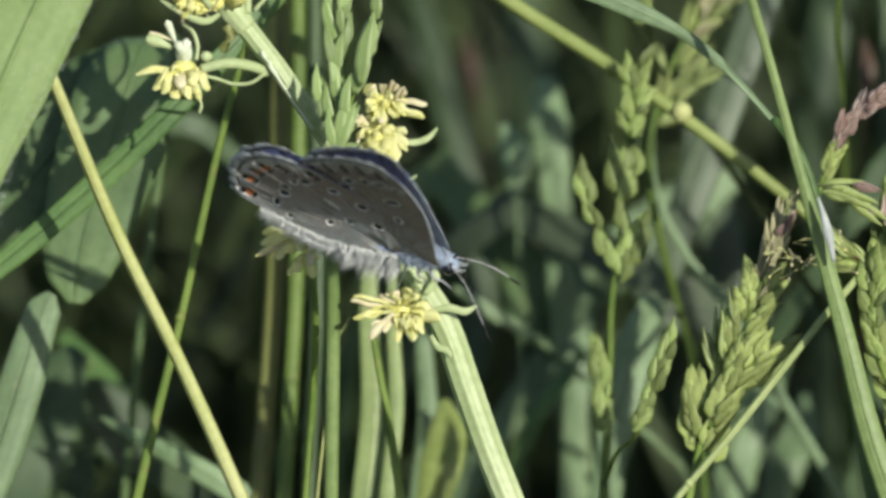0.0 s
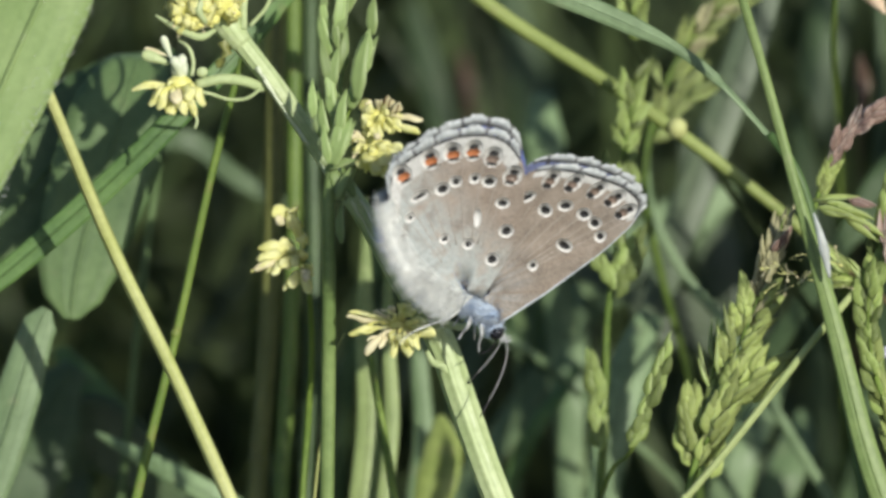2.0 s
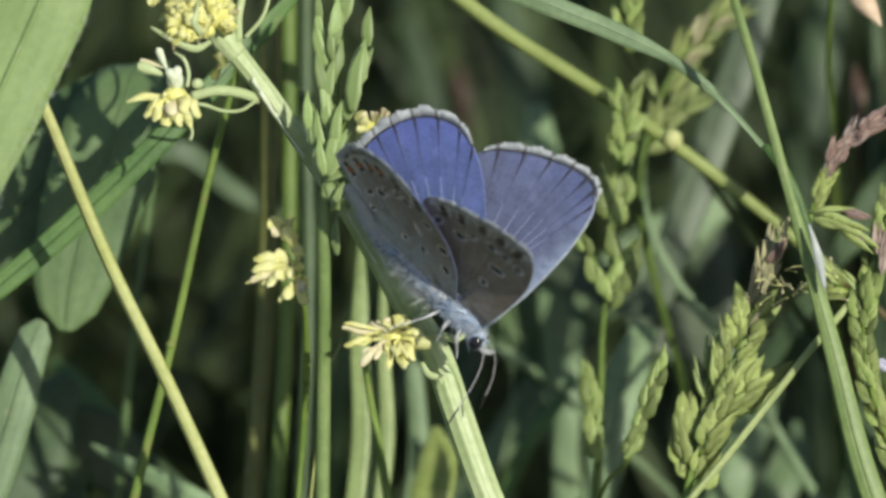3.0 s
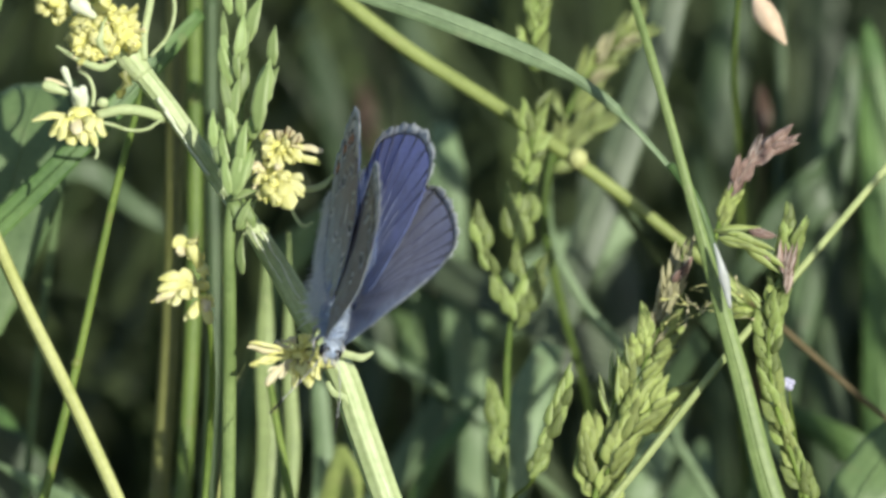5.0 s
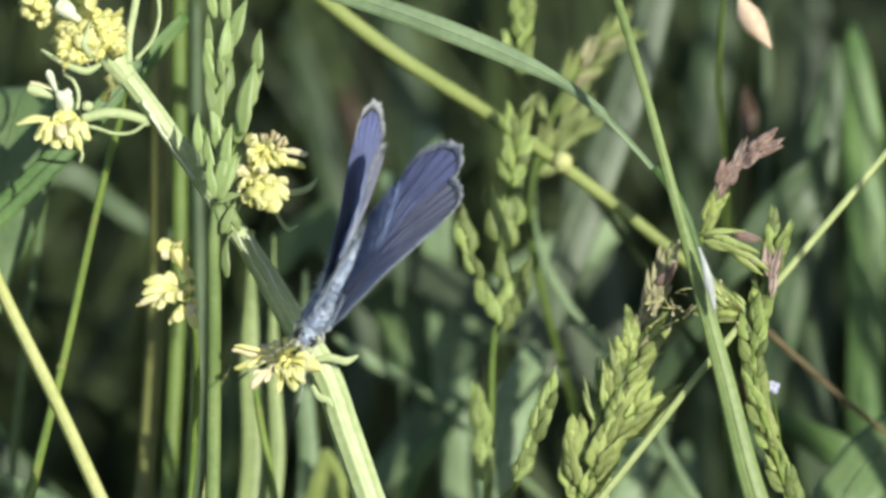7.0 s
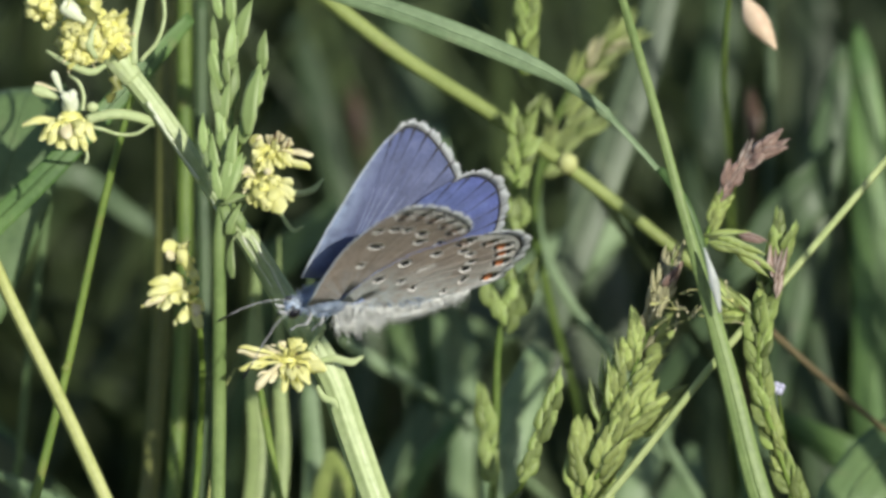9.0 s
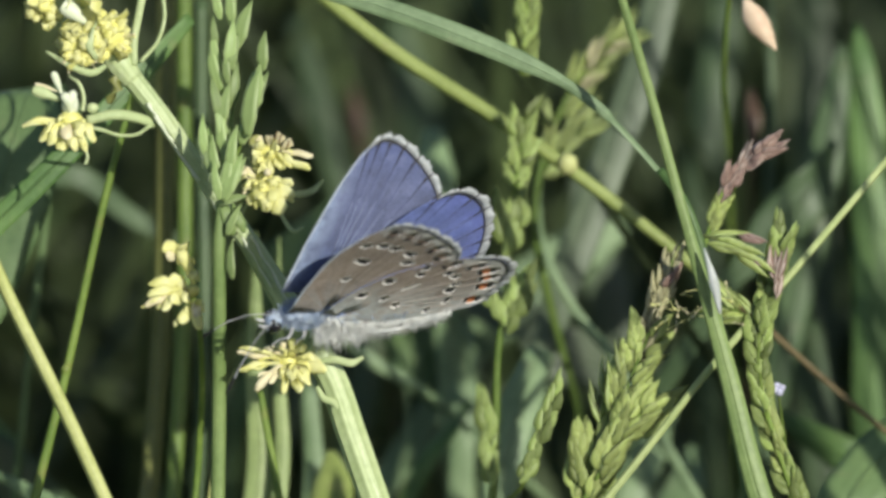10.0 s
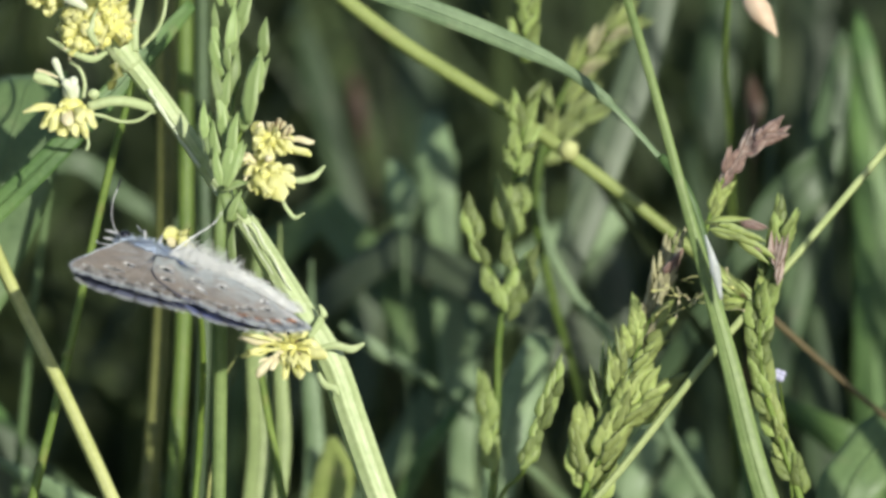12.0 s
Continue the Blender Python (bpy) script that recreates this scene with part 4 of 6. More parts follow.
def lilac_flower():
    c = P(29.7, -12.0, 4)
    ob = stalk("tiny_flower", "tiny lilac flower against green husks", [P(31.0, -23.1, 8), P(30.6, -18.1, 8), P(30.0, -14.0, 6), c], [0.3, 0.3, 0.25, 0.2, 0.15], M_STALK, category="flower", sides=6)
    for k in range(4):
        a = k * math.pi / 2 + 0.4
        w = RIGHT * math.cos(a) + UP * math.sin(a)
        part("petal", ball(bmesh.new(), c + w * 0.32 * MM - AHEAD * 0.2 * MM, (0.36 * MM, 0.2 * MM, 0.36 * MM)), M_BLUE_DOT, ob)


lilac_flower()

# ---- the flowering stem ----


def petal_mesh(name, mat, length, width, curl, seed):
    rng = random.Random(seed)
    pts = [Vector((0, 0, 0)), Vector((0.05 * rng.uniform(-1, 1), -0.1 * curl, 0.4)) * length * MM, Vector((0.1 * rng.uniform(-1, 1), -0.35 * curl, 0.8)) * length * MM, Vector((0, -0.7 * curl, 0.98)) * length * MM]
    bm = sweep(bmesh.new(), pts, [0.3 * width, 0.85 * width, width, 0.6 * width], [0.16, 0.18, 0.16, 0.1], Vector((1, 0, 0)), 8, 3, 0.45)
    return mesh_of(bm, mat, name)


PETALS = [petal_mesh("petal", M_PETAL, 2.1, 1.6, c, s) for c, s in ((0.3, 1), (0.8, 2), (1.2, 3))] + [petal_mesh("petal", M_PETAL, 1.6, 1.9, 0.6, 4)]


def stamen_mesh(name, mat):
    bm = sweep(bmesh.new(), [Vector((0, 0, 0)), Vector((0.0003, 0, 0.0012)), Vector((0.0002, 0.0002, 0.0022))], 0.12, 0.12, Vector((1, 0, 0)), 5, 3)
    ball(bm, Vector((0.0002, 0.0002, 0.0024)), (0.00024, 0.0002, 0.00034), cuts=1)
    return mesh_of(bm, mat, name)


STAMENS = [stamen_mesh("stamen", M_PETAL), stamen_mesh("stamen", M_DRY), stamen_mesh("stamen", M_BROWN)]


def heart(plant, centre, size, mat=None):
    return part("flower_head", ball(bmesh.new(), centre, [c * MM for c in size]), mat or M_CORE, plant, "yellow-green heart of the flower")


def strap(core, foot, tip, width, mat, bend=0.5, lift=0.6, blunt=0.55, name="petal", label="", turn=0.0):
    """A thin petal from foot to tip that first rises towards the light and then droops, cupped, with a blunt wavy end."""
    way = tip - foot
    up = (-AHEAD * 0.8 + UP * 0.4) * lift * MM
    aside = way.cross(AHEAD)
    aside = (aside if aside.length > 0.2 * way.length else RIGHT).normalized()
    pts = [foot, foot + way * 0.3 + up * bend * 1.6, foot + way * 0.62 + up * bend * 1.7 + aside * turn * 0.4 * MM, foot + way * 0.88 + up * bend * 0.8, tip]
    side = lambda s: aside + AHEAD * (turn * (0.3 + s))
    bm = sweep(bmesh.new(), pts, [0.3 * width, 0.62 * width, width, 0.95 * width, blunt * width], [0.16, 0.12, 0.1, 0.09, 0.06], side, 8, 4, -0.55, 0, 0.3)
    return part(name, bm, mat, core, label)


def straps(core, foot, tips):
    """Petals to the given tips, each with two smaller ones behind and beside it."""
    rng = random.Random(len(tips))
    for tip, width, mat in tips:
        start = foot + (tip - foot).normalized() * 0.4 * MM
        strap(core, start, tip, width * 0.88, mat, rng.uniform(0.2, 0.8), rng.uniform(0.5, 1.0), rng.uniform(0.3, 0.6), turn=rng.uniform(-0.7, 0.7))
        for _ in range(2):
            off = (tip - foot) * rng.uniform(0.55, 0.9) + (RIGHT * rng.uniform(-0.9, 0.9) + UP * rng.uniform(-0.7, 0.7) + AHEAD * rng.uniform(-1.0, 0.6)) * MM
            strap(core, start, foot + off, width * rng.uniform(0.3, 0.6), rng.choice((mat, M_PETAL, M_CORE)), rng.uniform(0.2, 0.8), 0.7, 0.35, turn=rng.uniform(-0.9, 0.9))


def tuft(core, centre, way, radius, count, size, seed, most=110, meshes=None):
    """Short petals and stamens crowded round a heart."""
    rng = random.Random(seed)
    way = way.normalized()
    x = way.orthogonal().normalized()
    y = way.cross(x)
    for _ in range(count):
        a, b = rng.uniform(0, 2 * math.pi), math.acos(1 - rng.random() * (1 - math.cos(radians(most))))
        w = way * math.cos(b) + (x * math.cos(a) + y * math.sin(a)) * math.sin(b)
        me = (meshes or PETALS)[rng.randrange(len(meshes or PETALS))]
        piece("stamen" if me in STAMENS else "petal", me, core, aim(centre + w * radius * MM, w, rng.uniform(0, 360), size * rng.uniform(0.7, 1.15)))


def bract(plant, line, width, mat=None):
    part("bract", sweep(bmesh.new(), line, [width * 0.6, width, width, width * 0.35], [0.3, 0.3, 0.3, 0.15], RIGHT * 0.4 + UP, 6, 5, 0.1), mat or M_STEM, plant, "narrow curled green bract")


def knob_mesh(name, mat, seed):
    bm = ball(bmesh.new(), Vector((0, 0, 0.0004)), (0.0005, 0.00046, 0.0006), cuts=2)
    for v in bm.verts:
        v.co *= 1 + 0.55 * noise.noise(v.co * 3400 + Vector((seed, 0, 0)))
    return mesh_of(bm, mat, name)


KNOBS = [knob_mesh("petal", m, k) for k, m in enumerate((M_PETAL, M_CORE, M_PETAL))]


def low_flower(plant):
    """The spread flower on which the butterfly feeds: strap petals round a brownish heart, some dried."""
    hub = P(-13.7, -9.5, -3.2)
    core = heart(plant, hub, (0.95, 0.9, 0.85))
    straps(core, hub, [
        (P(-18.2, -8.7, -4.5), 0.85, M_DRY), (P(-18.0, -10.2, -5), 0.80, M_PETAL), (P(-16.5, -12.1, -5), 1.0, M_DRY), (P(-15.3, -11.4, -5.5), 0.7, M_DRY),
        (P(-14.1, -12.3, -5), 0.9, M_PETAL), (P(-12.7, -12.2, -5.5), 1.1, M_PETAL), (P(-11.7, -11.5, -5.5), 0.95, M_PETAL), (P(-10.4, -10.4, -5), 1.25, M_PETAL),
        (P(-10.8, -9.5, -4), 0.95, M_PETAL), (P(-13.1, -7.4, -4), 1.2, M_PETAL), (P(-14.5, -7.7, -4), 0.85, M_DRY), (P(-15.9, -8.3, -3), 0.7, M_DRY), (P(-13.4, -11.2, -6), 0.9, M_PETAL),
        (P(-12.0, -8.2, -4.5), 0.8, M_PETAL),
    ])
    tuft(core, hub, -AHEAD, 0.6, 16, 0.62, 71, 80, STAMENS)
    bract(plant, [P(-11.3, -9.6, -2), P(-9.6, -9.3, -2), P(-8.1, -9.6, -2), P(-7.1, -9.1, -2)], 0.8)
    bract(plant, [P(-12.0, -8.6, -2), P(-11.2, -7.4, -2), P(-10.7, -6.5, -2), P(-11.1, -5.7, -2)], 0.8)
    bract(plant, [P(-11.2, -11.7, -2), P(-10.5, -12.8, -2), P(-9.7, -13.1, -2), P(-9.4, -13.7, -2)], 0.7)


def side_flower(plant):
    """Two florets one over the other: a skirt of rounded petals below, cream buds and pointed petals above."""
    hub = P(-16.0, 6.6, -3)
    core = heart(plant, hub, (1.0, 0.8, 0.9))
    straps(core, hub, [
        (P(-17.0, 4.3, -4.5), 1.4, M_PETAL), (P(-15.7, 3.7, -5), 1.5, M_PETAL), (P(-14.3, 3.5, -5.5), 2.0, M_PETAL), (P(-13.4, 4.8, -4.5), 1.5, M_PETAL),
        (P(-17.6, 5.6, -4), 1.1, M_PETAL), (P(-14.9, 4.7, -6), 1.6, M_PETAL), (P(-18.0, 7.3, -4), 0.85, M_DRY), (P(-16.4, 4.9, -6), 1.2, M_PETAL), (P(-13.3, 6.0, -4.5), 1.2, M_PETAL),
    ])
    tuft(core, hub, -AHEAD - UP * 0.4, 0.7, 9, 0.7, 72, 70, STAMENS[:2])
    hub = P(-15.5, 8.7, -2.6)
    core = heart(plant, hub, (1.25, 0.9, 1.15))
    straps(core, hub, [
        (P(-13.7, 7.8, -4), 1.8, M_PETAL), (P(-16.6, 9.6, -4), 1.3, M_PETAL), (P(-15.6, 7.0, -4.5), 1.5, M_PETAL), (P(-11.5, 8.7, -3.5), 0.75, M_DRY),
        (P(-11.8, 7.4, -3.5), 0.85, M_PETAL), (P(-16.9, 8.1, -4), 1.0, M_PETAL), (P(-14.5, 9.6, -4), 1.5, M_PETAL),
    ])
    for tip, size in ((P(-15.4, 10.4, -4), 0.95), (P(-14.3, 10.5, -4.3), 1.25), (P(-13.4, 9.9, -4), 1.1), (P(-16.4, 10.3, -3.5), 0.85)):
        strap(core, hub + (tip - hub) * 0.45, tip, size * 0.9, M_DRY, 0.2, 0.3, 0.75, "bud", "cream half-open bud")
    for x, h in ((-14.6, 9.7), (-15.0, 9.9), (-13.9, 9.2)):
        part("stamen", sweep(bmesh.new(), [P(x, h, -4.6), P(x + 0.3, h + 0.8, -4.9)], 0.16, 0.14, RIGHT, 5, 3), M_BROWN, core, "thin dark stamen")
    part("stigma", ball(bmesh.new(), P(-15.5, 7.2, -5.2), (0.36 * MM,) * 3), M_DRY, core)
    tuft(core, hub, -AHEAD + UP * 0.4, 0.9, 8, 0.55, 73, 80)
    bract(plant, [P(-13.9, 5.4, -2), P(-12.8, 5.3, -2), P(-11.6, 5.6, -2), P(-10.6, 6.6, -2)], 0.7)
    bract(plant, [P(-14.5, 4.0, -2), P(-13.9, 2.7, -2), P(-13.2, 2.0, -2), P(-12.4, 2.4, -2)], 0.45)
    bract(plant, [P(-17.2, 5.0, -2), P(-18.3, 4.8, -2), P(-19.1, 4.8, -2), P(-19.8, 5.2, -2)], 0.7)
    bract(plant, [P(-17.4, 4.4, -2), P(-18.0, 3.2, -2), P(-18.2, 2.2, -2), P(-18.6, 1.2, -2)], 0.5)


def stalked_flower(plant):
    """A nodding skirt of petals under a pale bud, on its own stalk."""
    hub = P(-33.0, 11.8, -2.5)
    core = heart(plant, hub, (1.2, 0.9, 0.9))
    straps(core, hub, [
        (P(-37.2, 11.3, -4), 0.7, M_PETAL), (P(-35.7, 10.0, -4), 1.1, M_PETAL), (P(-34.9, 9.6, -4.5), 1.2, M_PETAL), (P(-33.8, 9.2, -4.5), 1.4, M_PETAL),
        (P(-33.3, 10.1, -5.4), 1.5, M_DRY), (P(-32.3, 9.1, -4.8), 1.4, M_PETAL), (P(-31.5, 9.0, -4.5), 1.0, M_PETAL), (P(-30.6, 10.0, -4), 1.2, M_PETAL), (P(-31.8, 10.3, -5), 1.3, M_PETAL),
        (P(-34.6, 10.7, -4.5), 0.9, M_CORE),
    ])
    tuft(core, hub - UP * 0.8 * MM, -UP - AHEAD * 0.6, 0.8, 12, 0.6, 74, 85, STAMENS[:2])
    bud = heart(plant, P(-33.0, 13.2, -2.5), (0.8, 0.8, 1.15), M_RIB)
    for x, h in ((-33.6, 14.3), (-32.7, 14.5), (-33.2, 13.9)):
        strap(bud, P(-32.9, 12.2, -2.7), P(x, h, -3.3), 1.1, M_RIB, 0.9, 0.5, 0.4, "sepal")
    strap(bud, P(-33.6, 13.8, -2.6), P(-34.5, 16.1, -3), 0.75, M_RIB, 0.2, 0.3, 0.2, "sepal", "pale pointed sepal")
    strap(bud, P(-33.9, 13.6, -2.6), P(-36.3, 14.5, -3), 1.2, M_STEM, 0.3, 0.4, 0.6, "sepal")
    strap(bud, P(-34.0, 14.3, -2.4), P(-36.1, 15.0, -2.6), 0.5, M_DRY, 0.3, 0.3, 0.5, "sepal")
    part("tendril", sweep(bmesh.new(), [P(-31.9, 12.6, -2), P(-31.8, 13.9, -2), P(-32.3, 15.2, -2), P(-33.1, 15.8, -2)], 0.38, 0.3, RIGHT, 6, 6), M_STEM, bud)
    part("knob", ball(bmesh.new(), P(-31.0, 12.9, -2.4), (0.55 * MM, 0.45 * MM, 0.5 * MM)), M_STEM, bud)
    part("tendril", sweep(bmesh.new(), [P(-31.6, 9.3, -4), P(-31.4, 8.5, -4), P(-31.6, 7.9, -4)], 0.3, 0.25, RIGHT, 6, 5), M_STEM, core)


def top_cluster(plant):
    """The crowded yellow flower head at the stem's tip, in green cupped bracts."""
    for centre, size, n, seed in ((P(-32.0, 18.5, -2.4), (1.7, 1.4, 1.7), 46, 75), (P(-29.6, 19.2, -2.2), (1.5, 1.3, 1.6), 40, 76), (P(-35.2, 21.6, -1.5), (1.0, 0.9, 1.0), 16, 77)):
        core = heart(plant, centre, size)
        tuft(core, centre, -AHEAD + UP * 0.1, min(size) * 0.92, n, 1.0, seed, 105, KNOBS)
        tuft(core, centre, -AHEAD, min(size) * 0.75, n // 3, 0.6, seed + 4, 80, STAMENS[:2])
        tuft(core, centre, -AHEAD + UP * 0.3, min(size) * 0.8, n // 5, 0.6, seed + 9, 100)
    core = heart(plant, P(-31.0, 21.0, -2), (1.4, 0.9, 0.9))
    strap(core, P(-31.6, 20.4, -3.4), P(-33.6, 22.0, -4), 1.7, M_RIB, 0.2, 0.3, 0.6)
    tuft(core, P(-31.0, 21.0, -2), -AHEAD + UP * 0.4, 1.0, 14, 0.85, 78, 100)
    bract(plant, [P(-29.8, 16.6, -3.4), P(-30.9, 16.0, -3.6), P(-32.8, 16.6, -3.4), P(-35.1, 17.9, -3)], 0.75)
    bract(plant, [P(-30.6, 17.2, -3.8), P(-31.2, 18.4, -4.6), P(-31.0, 19.6, -4.4), P(-30.6, 20.4, -4)], 0.8)
    part("cup", sweep(bmesh.new(), [P(-27.5, 15.4, -0.4), P(-28.6, 16.8, -0.6), P(-29.8, 18.4, -0.8)], [2.0, 2.6, 2.2], [1.8, 2.2, 1.6], RIGHT, 9, 4), M_STEM, plant, "cupped green base of the flower head")


def flower_stem():
    line = rooted([P(-3.1, -29.2, 0), P(-5.9, -22.2, 0), P(-8.1, -16.0, 0), P(-10.0, -10.7, 0), P(-12.9, -6.0, 0), P(-17.4, 1.3, 1), P(-20.9, 6.3, 1), P(-24.4, 11.5, 0), P(-27.9, 16.0, 0), P(-30.9, 20.3, 0), P(-33.4, 24.3, 0)])
    ob = thing("flowering_plant", "pale green ribbed stem with clusters of small yellow flowers", "wildflower", base=line[0])
    part("stem", sweep(bmesh.new(), line, [2.6, 2.6, 2.7, 2.75, 2.75, 2.7, 2.5, 1.9, 1.65, 1.75, 1.9, 1.8, 1.5], [2.5, 2.5, 2.6, 2.6, 2.6, 2.6, 2.5, 2.2, 1.9, 1.9, 2.0, 1.8, 1.4], RIGHT, 9, 8), M_STEM, ob).data.shade_flat()
    part("joint", ball(bmesh.new(), P(-28.1, 16.3, -0.1), (1.0 * MM, 0.9 * MM, 1.3 * MM)), M_STEM, ob, "swollen pale joint")
    # ragged pale skin along the ribs
    rng = random.Random(81)
    ribs = bmesh.new()
    for x0, h0, x1, h1, w in ((-25.6, 12.2, -21.7, 6.5, 0.34), (-26.2, 13.4, -24.0, 10.0, 0.5), (-20.6, 4.9, -19.9, 3.6, 0.22), (-17.0, 1.6, -13.6, -4.4, 0.3), (-17.9, 1.5, -15.2, -3.0, 0.22), (-9.1, -12.6, -5.0, -23.6, 0.2)):
        n = 9
        pts = [P(x0 + (x1 - x0) * k / n + rng.uniform(-0.1, 0.1), h0 + (h1 - h0) * k / n, -1.12) for k in range(n + 1)]
        sweep(ribs, pts, [w * rng.uniform(0.3, 1.0) for _ in pts], 0.16, RIGHT, 5, 2)
    part("dry_rib", ribs, M_RIB, ob, "whitish dry skin on the stem's ribs")
    part("flower_stalk", sweep(bmesh.new(), [P(-25.6, 11.5, 0), P(-27.3, 12.1, -1), P(-29.3, 12.3, -2), P(-31.5, 11.8, -2)], [0.9, 1.0, 1.0, 0.9], [0.8, 0.9, 0.9, 0.8], UP, 8, 6), M_STEM, ob, "pale flower stalk")
    part("tendril", sweep(bmesh.new(), [P(-25.9, 11.4, -1), P(-27.1, 10.6, -1), P(-28.6, 10.5, -1), P(-30.3, 11.0, -2), P(-31.8, 11.3, -2)], 0.35, 0.3, UP, 6, 6), M_STEM, ob)
    part("flower_stalk", sweep(bmesh.new(), [P(-27.4, 16.7, -1), P(-27.4, 18.8, -1), P(-27.0, 21.0, -1), P(-26.4, 24.3, -1)], 0.75, 0.7, RIGHT, 8, 6), M_STEM, ob, "pale flower stalk")
    part("tendril", sweep(bmesh.new(), [P(-26.8, 17.0, -1), P(-25.3, 18.8, -1), P(-24.7, 20.8, -1), P(-24.8, 22.8, -1)], 0.4, 0.35, RIGHT, 6, 6), M_STEM, ob)
    bract(ob, [P(-28.3, 15.9, -0.4), P(-29.0, 15.0, -0.8), P(-29.4, 14.2, -0.6), P(-29.6, 13.3, -0.4)], 1.9, M_OLIVE)
    low_flower(ob)
    side_flower(ob)
    stalked_flower(ob)
    top_cluster(ob)


flower_stem()


def small_flower():
    hub = P(-22.4, -3.3, 3)
    ob = stalk("wildflower", "small pale yellow flower, half open, on a thin stalk", [P(-22.6, -26.3, 14), P(-22.0, -18.2, 14), P(-21.6, -10.0, 9), P(-21.9, -5.5, 5), hub], [0.7, 0.7, 0.6, 0.5, 0.5, 0.5], M_STALK, category="wildflower")
    core = heart(ob, hub, (0.7, 0.6, 0.6))
    straps(core, hub, [(P(-26.2, -2.6, 1.5), 1.2, M_PETAL), (P(-26.3, -3.7, 1), 1.2, M_PETAL), (P(-26.4, -4.7, 1), 0.9, M_DRY), (P(-25.0, -4.9, 0.5), 1.2, M_PETAL), (P(-24.0, -4.4, 0.5), 1.4, M_PETAL), (P(-24.4, -2.2, 1.5), 1.4, M_PETAL)])
    low = P(-22.6, -4.3, 2.6)
    straps(core, low, [(P(-23.2, -6.2, 1.2), 1.5, M_PETAL), (P(-21.6, -5.7, 1.2), 1.2, M_DRY), (P(-21.6, -4.5, 1.2), 1.2, M_PETAL)])
    strap(core, P(-22.1, -2.7, 2), P(-23.4, 0.3, 0.8), 1.3, M_PETAL, 0.6, 0.7, 0.7)
    strap(core, P(-22.4, -4.3, 2), P(-21.6, -6.7, 1), 1.1, M_PETAL, 0.5, 0.6, 0.5)
    part("flower_stalk", sweep(bmesh.new(), [hub, P(-22.2, -2.0, 3), P(-22.5, -0.9, 3)], 0.6, 0.6, RIGHT, 6, 5), M_STEM, ob)
    core = heart(ob, P(-22.7, -0.7, 2.6), (0.6, 0.5, 0.6))
    straps(core, P(-22.7, -0.7, 2.6), [(P(-24.8, 0.9, 1), 1.7, M_PETAL), (P(-24.6, -0.2, 1), 1.2, M_DRY), (P(-23.2, 0.9, 1.4), 1.4, M_PETAL), (P(-22.2, -2.2, 1), 1.4, M_PETAL)])


small_flower()


def hanging_anthers(parent):
    """Tiny cream anthers dangling from the dense head."""
    rng = random.Random(52)
    for _ in range(22):
        p = P(22.6, -4.7, 1) + RIGHT * rng.uniform(-3.6, 3.0) * MM + UP * rng.uniform(-1.6, 1.6) * MM + AHEAD * rng.uniform(-3, 3) * MM
        piece("anther", STAMENS[rng.choice((0, 1))], parent, aim(p, RIGHT * rng.uniform(-1, 1) - UP * rng.uniform(-0.4, 1), rng.uniform(0, 360), rng.uniform(0.4, 0.7)))


hanging_anthers(DENSE_HEAD)
blade("dead reddish brown leaf deep in the grass", [P(-8.3, 10.4, 150), P(-8.9, 14.4, 150), P(-9.4, 17.3, 152)], [0.8, 1.6, 0.5], M_DEAD, name="dead_leaf", petiole=0.3)
blade("dead brown leaf tip deep in the grass", [P(29.5, 9.8, 80), P(29.6, 13.0, 80), P(29.3, 15.7, 82)], [0.8, 1.8, 0.5], M_DEAD, name="dead_leaf", petiole=0.3)

# ---- the butterfly: head along +X, its left side +Y, back up +Z ----


def outline(pts, n):
    """A closed line's open stretch through a few shape points, with n parts each."""
    return spline([Vector((a, b, 0)) * MM for a, b in pts], n)


FORE_RIM = [(4.0, -1.4), (7.0, 5.2), (8.5, 10.5), (8.6, 13.8), (7.8, 15.2), (6.0, 15.7), (3.2, 15.4), (0.0, 14.5), (-2.9, 12.8), (-3.5, 11.0), (-3.2, 6.2), (-1.6, 0.5)]
HIND_RIM = [(1.1, 0.3), (0.6, 5.7), (-1.4, 10.0), (-4.3, 13.3), (-6.8, 14.2), (-9.9, 13.1), (-11.8, 10.9), (-13.0, 8.4), (-13.4, 6.5), (-12.4, 4.4), (-9.0, 1.0), (-5.0, -1.3), (-1.6, -2.0)]


def bulge(a, b):
    """How high the wing's skin lies over its hinge plane, in millimetres."""
    return 0.5 * math.sin(math.pi * min(1, max(0, b) / 16)) - 0.5 * (b / 16) ** 2 + 0.03 * math.sin(26 * math.atan2(a + 1, b + 2))


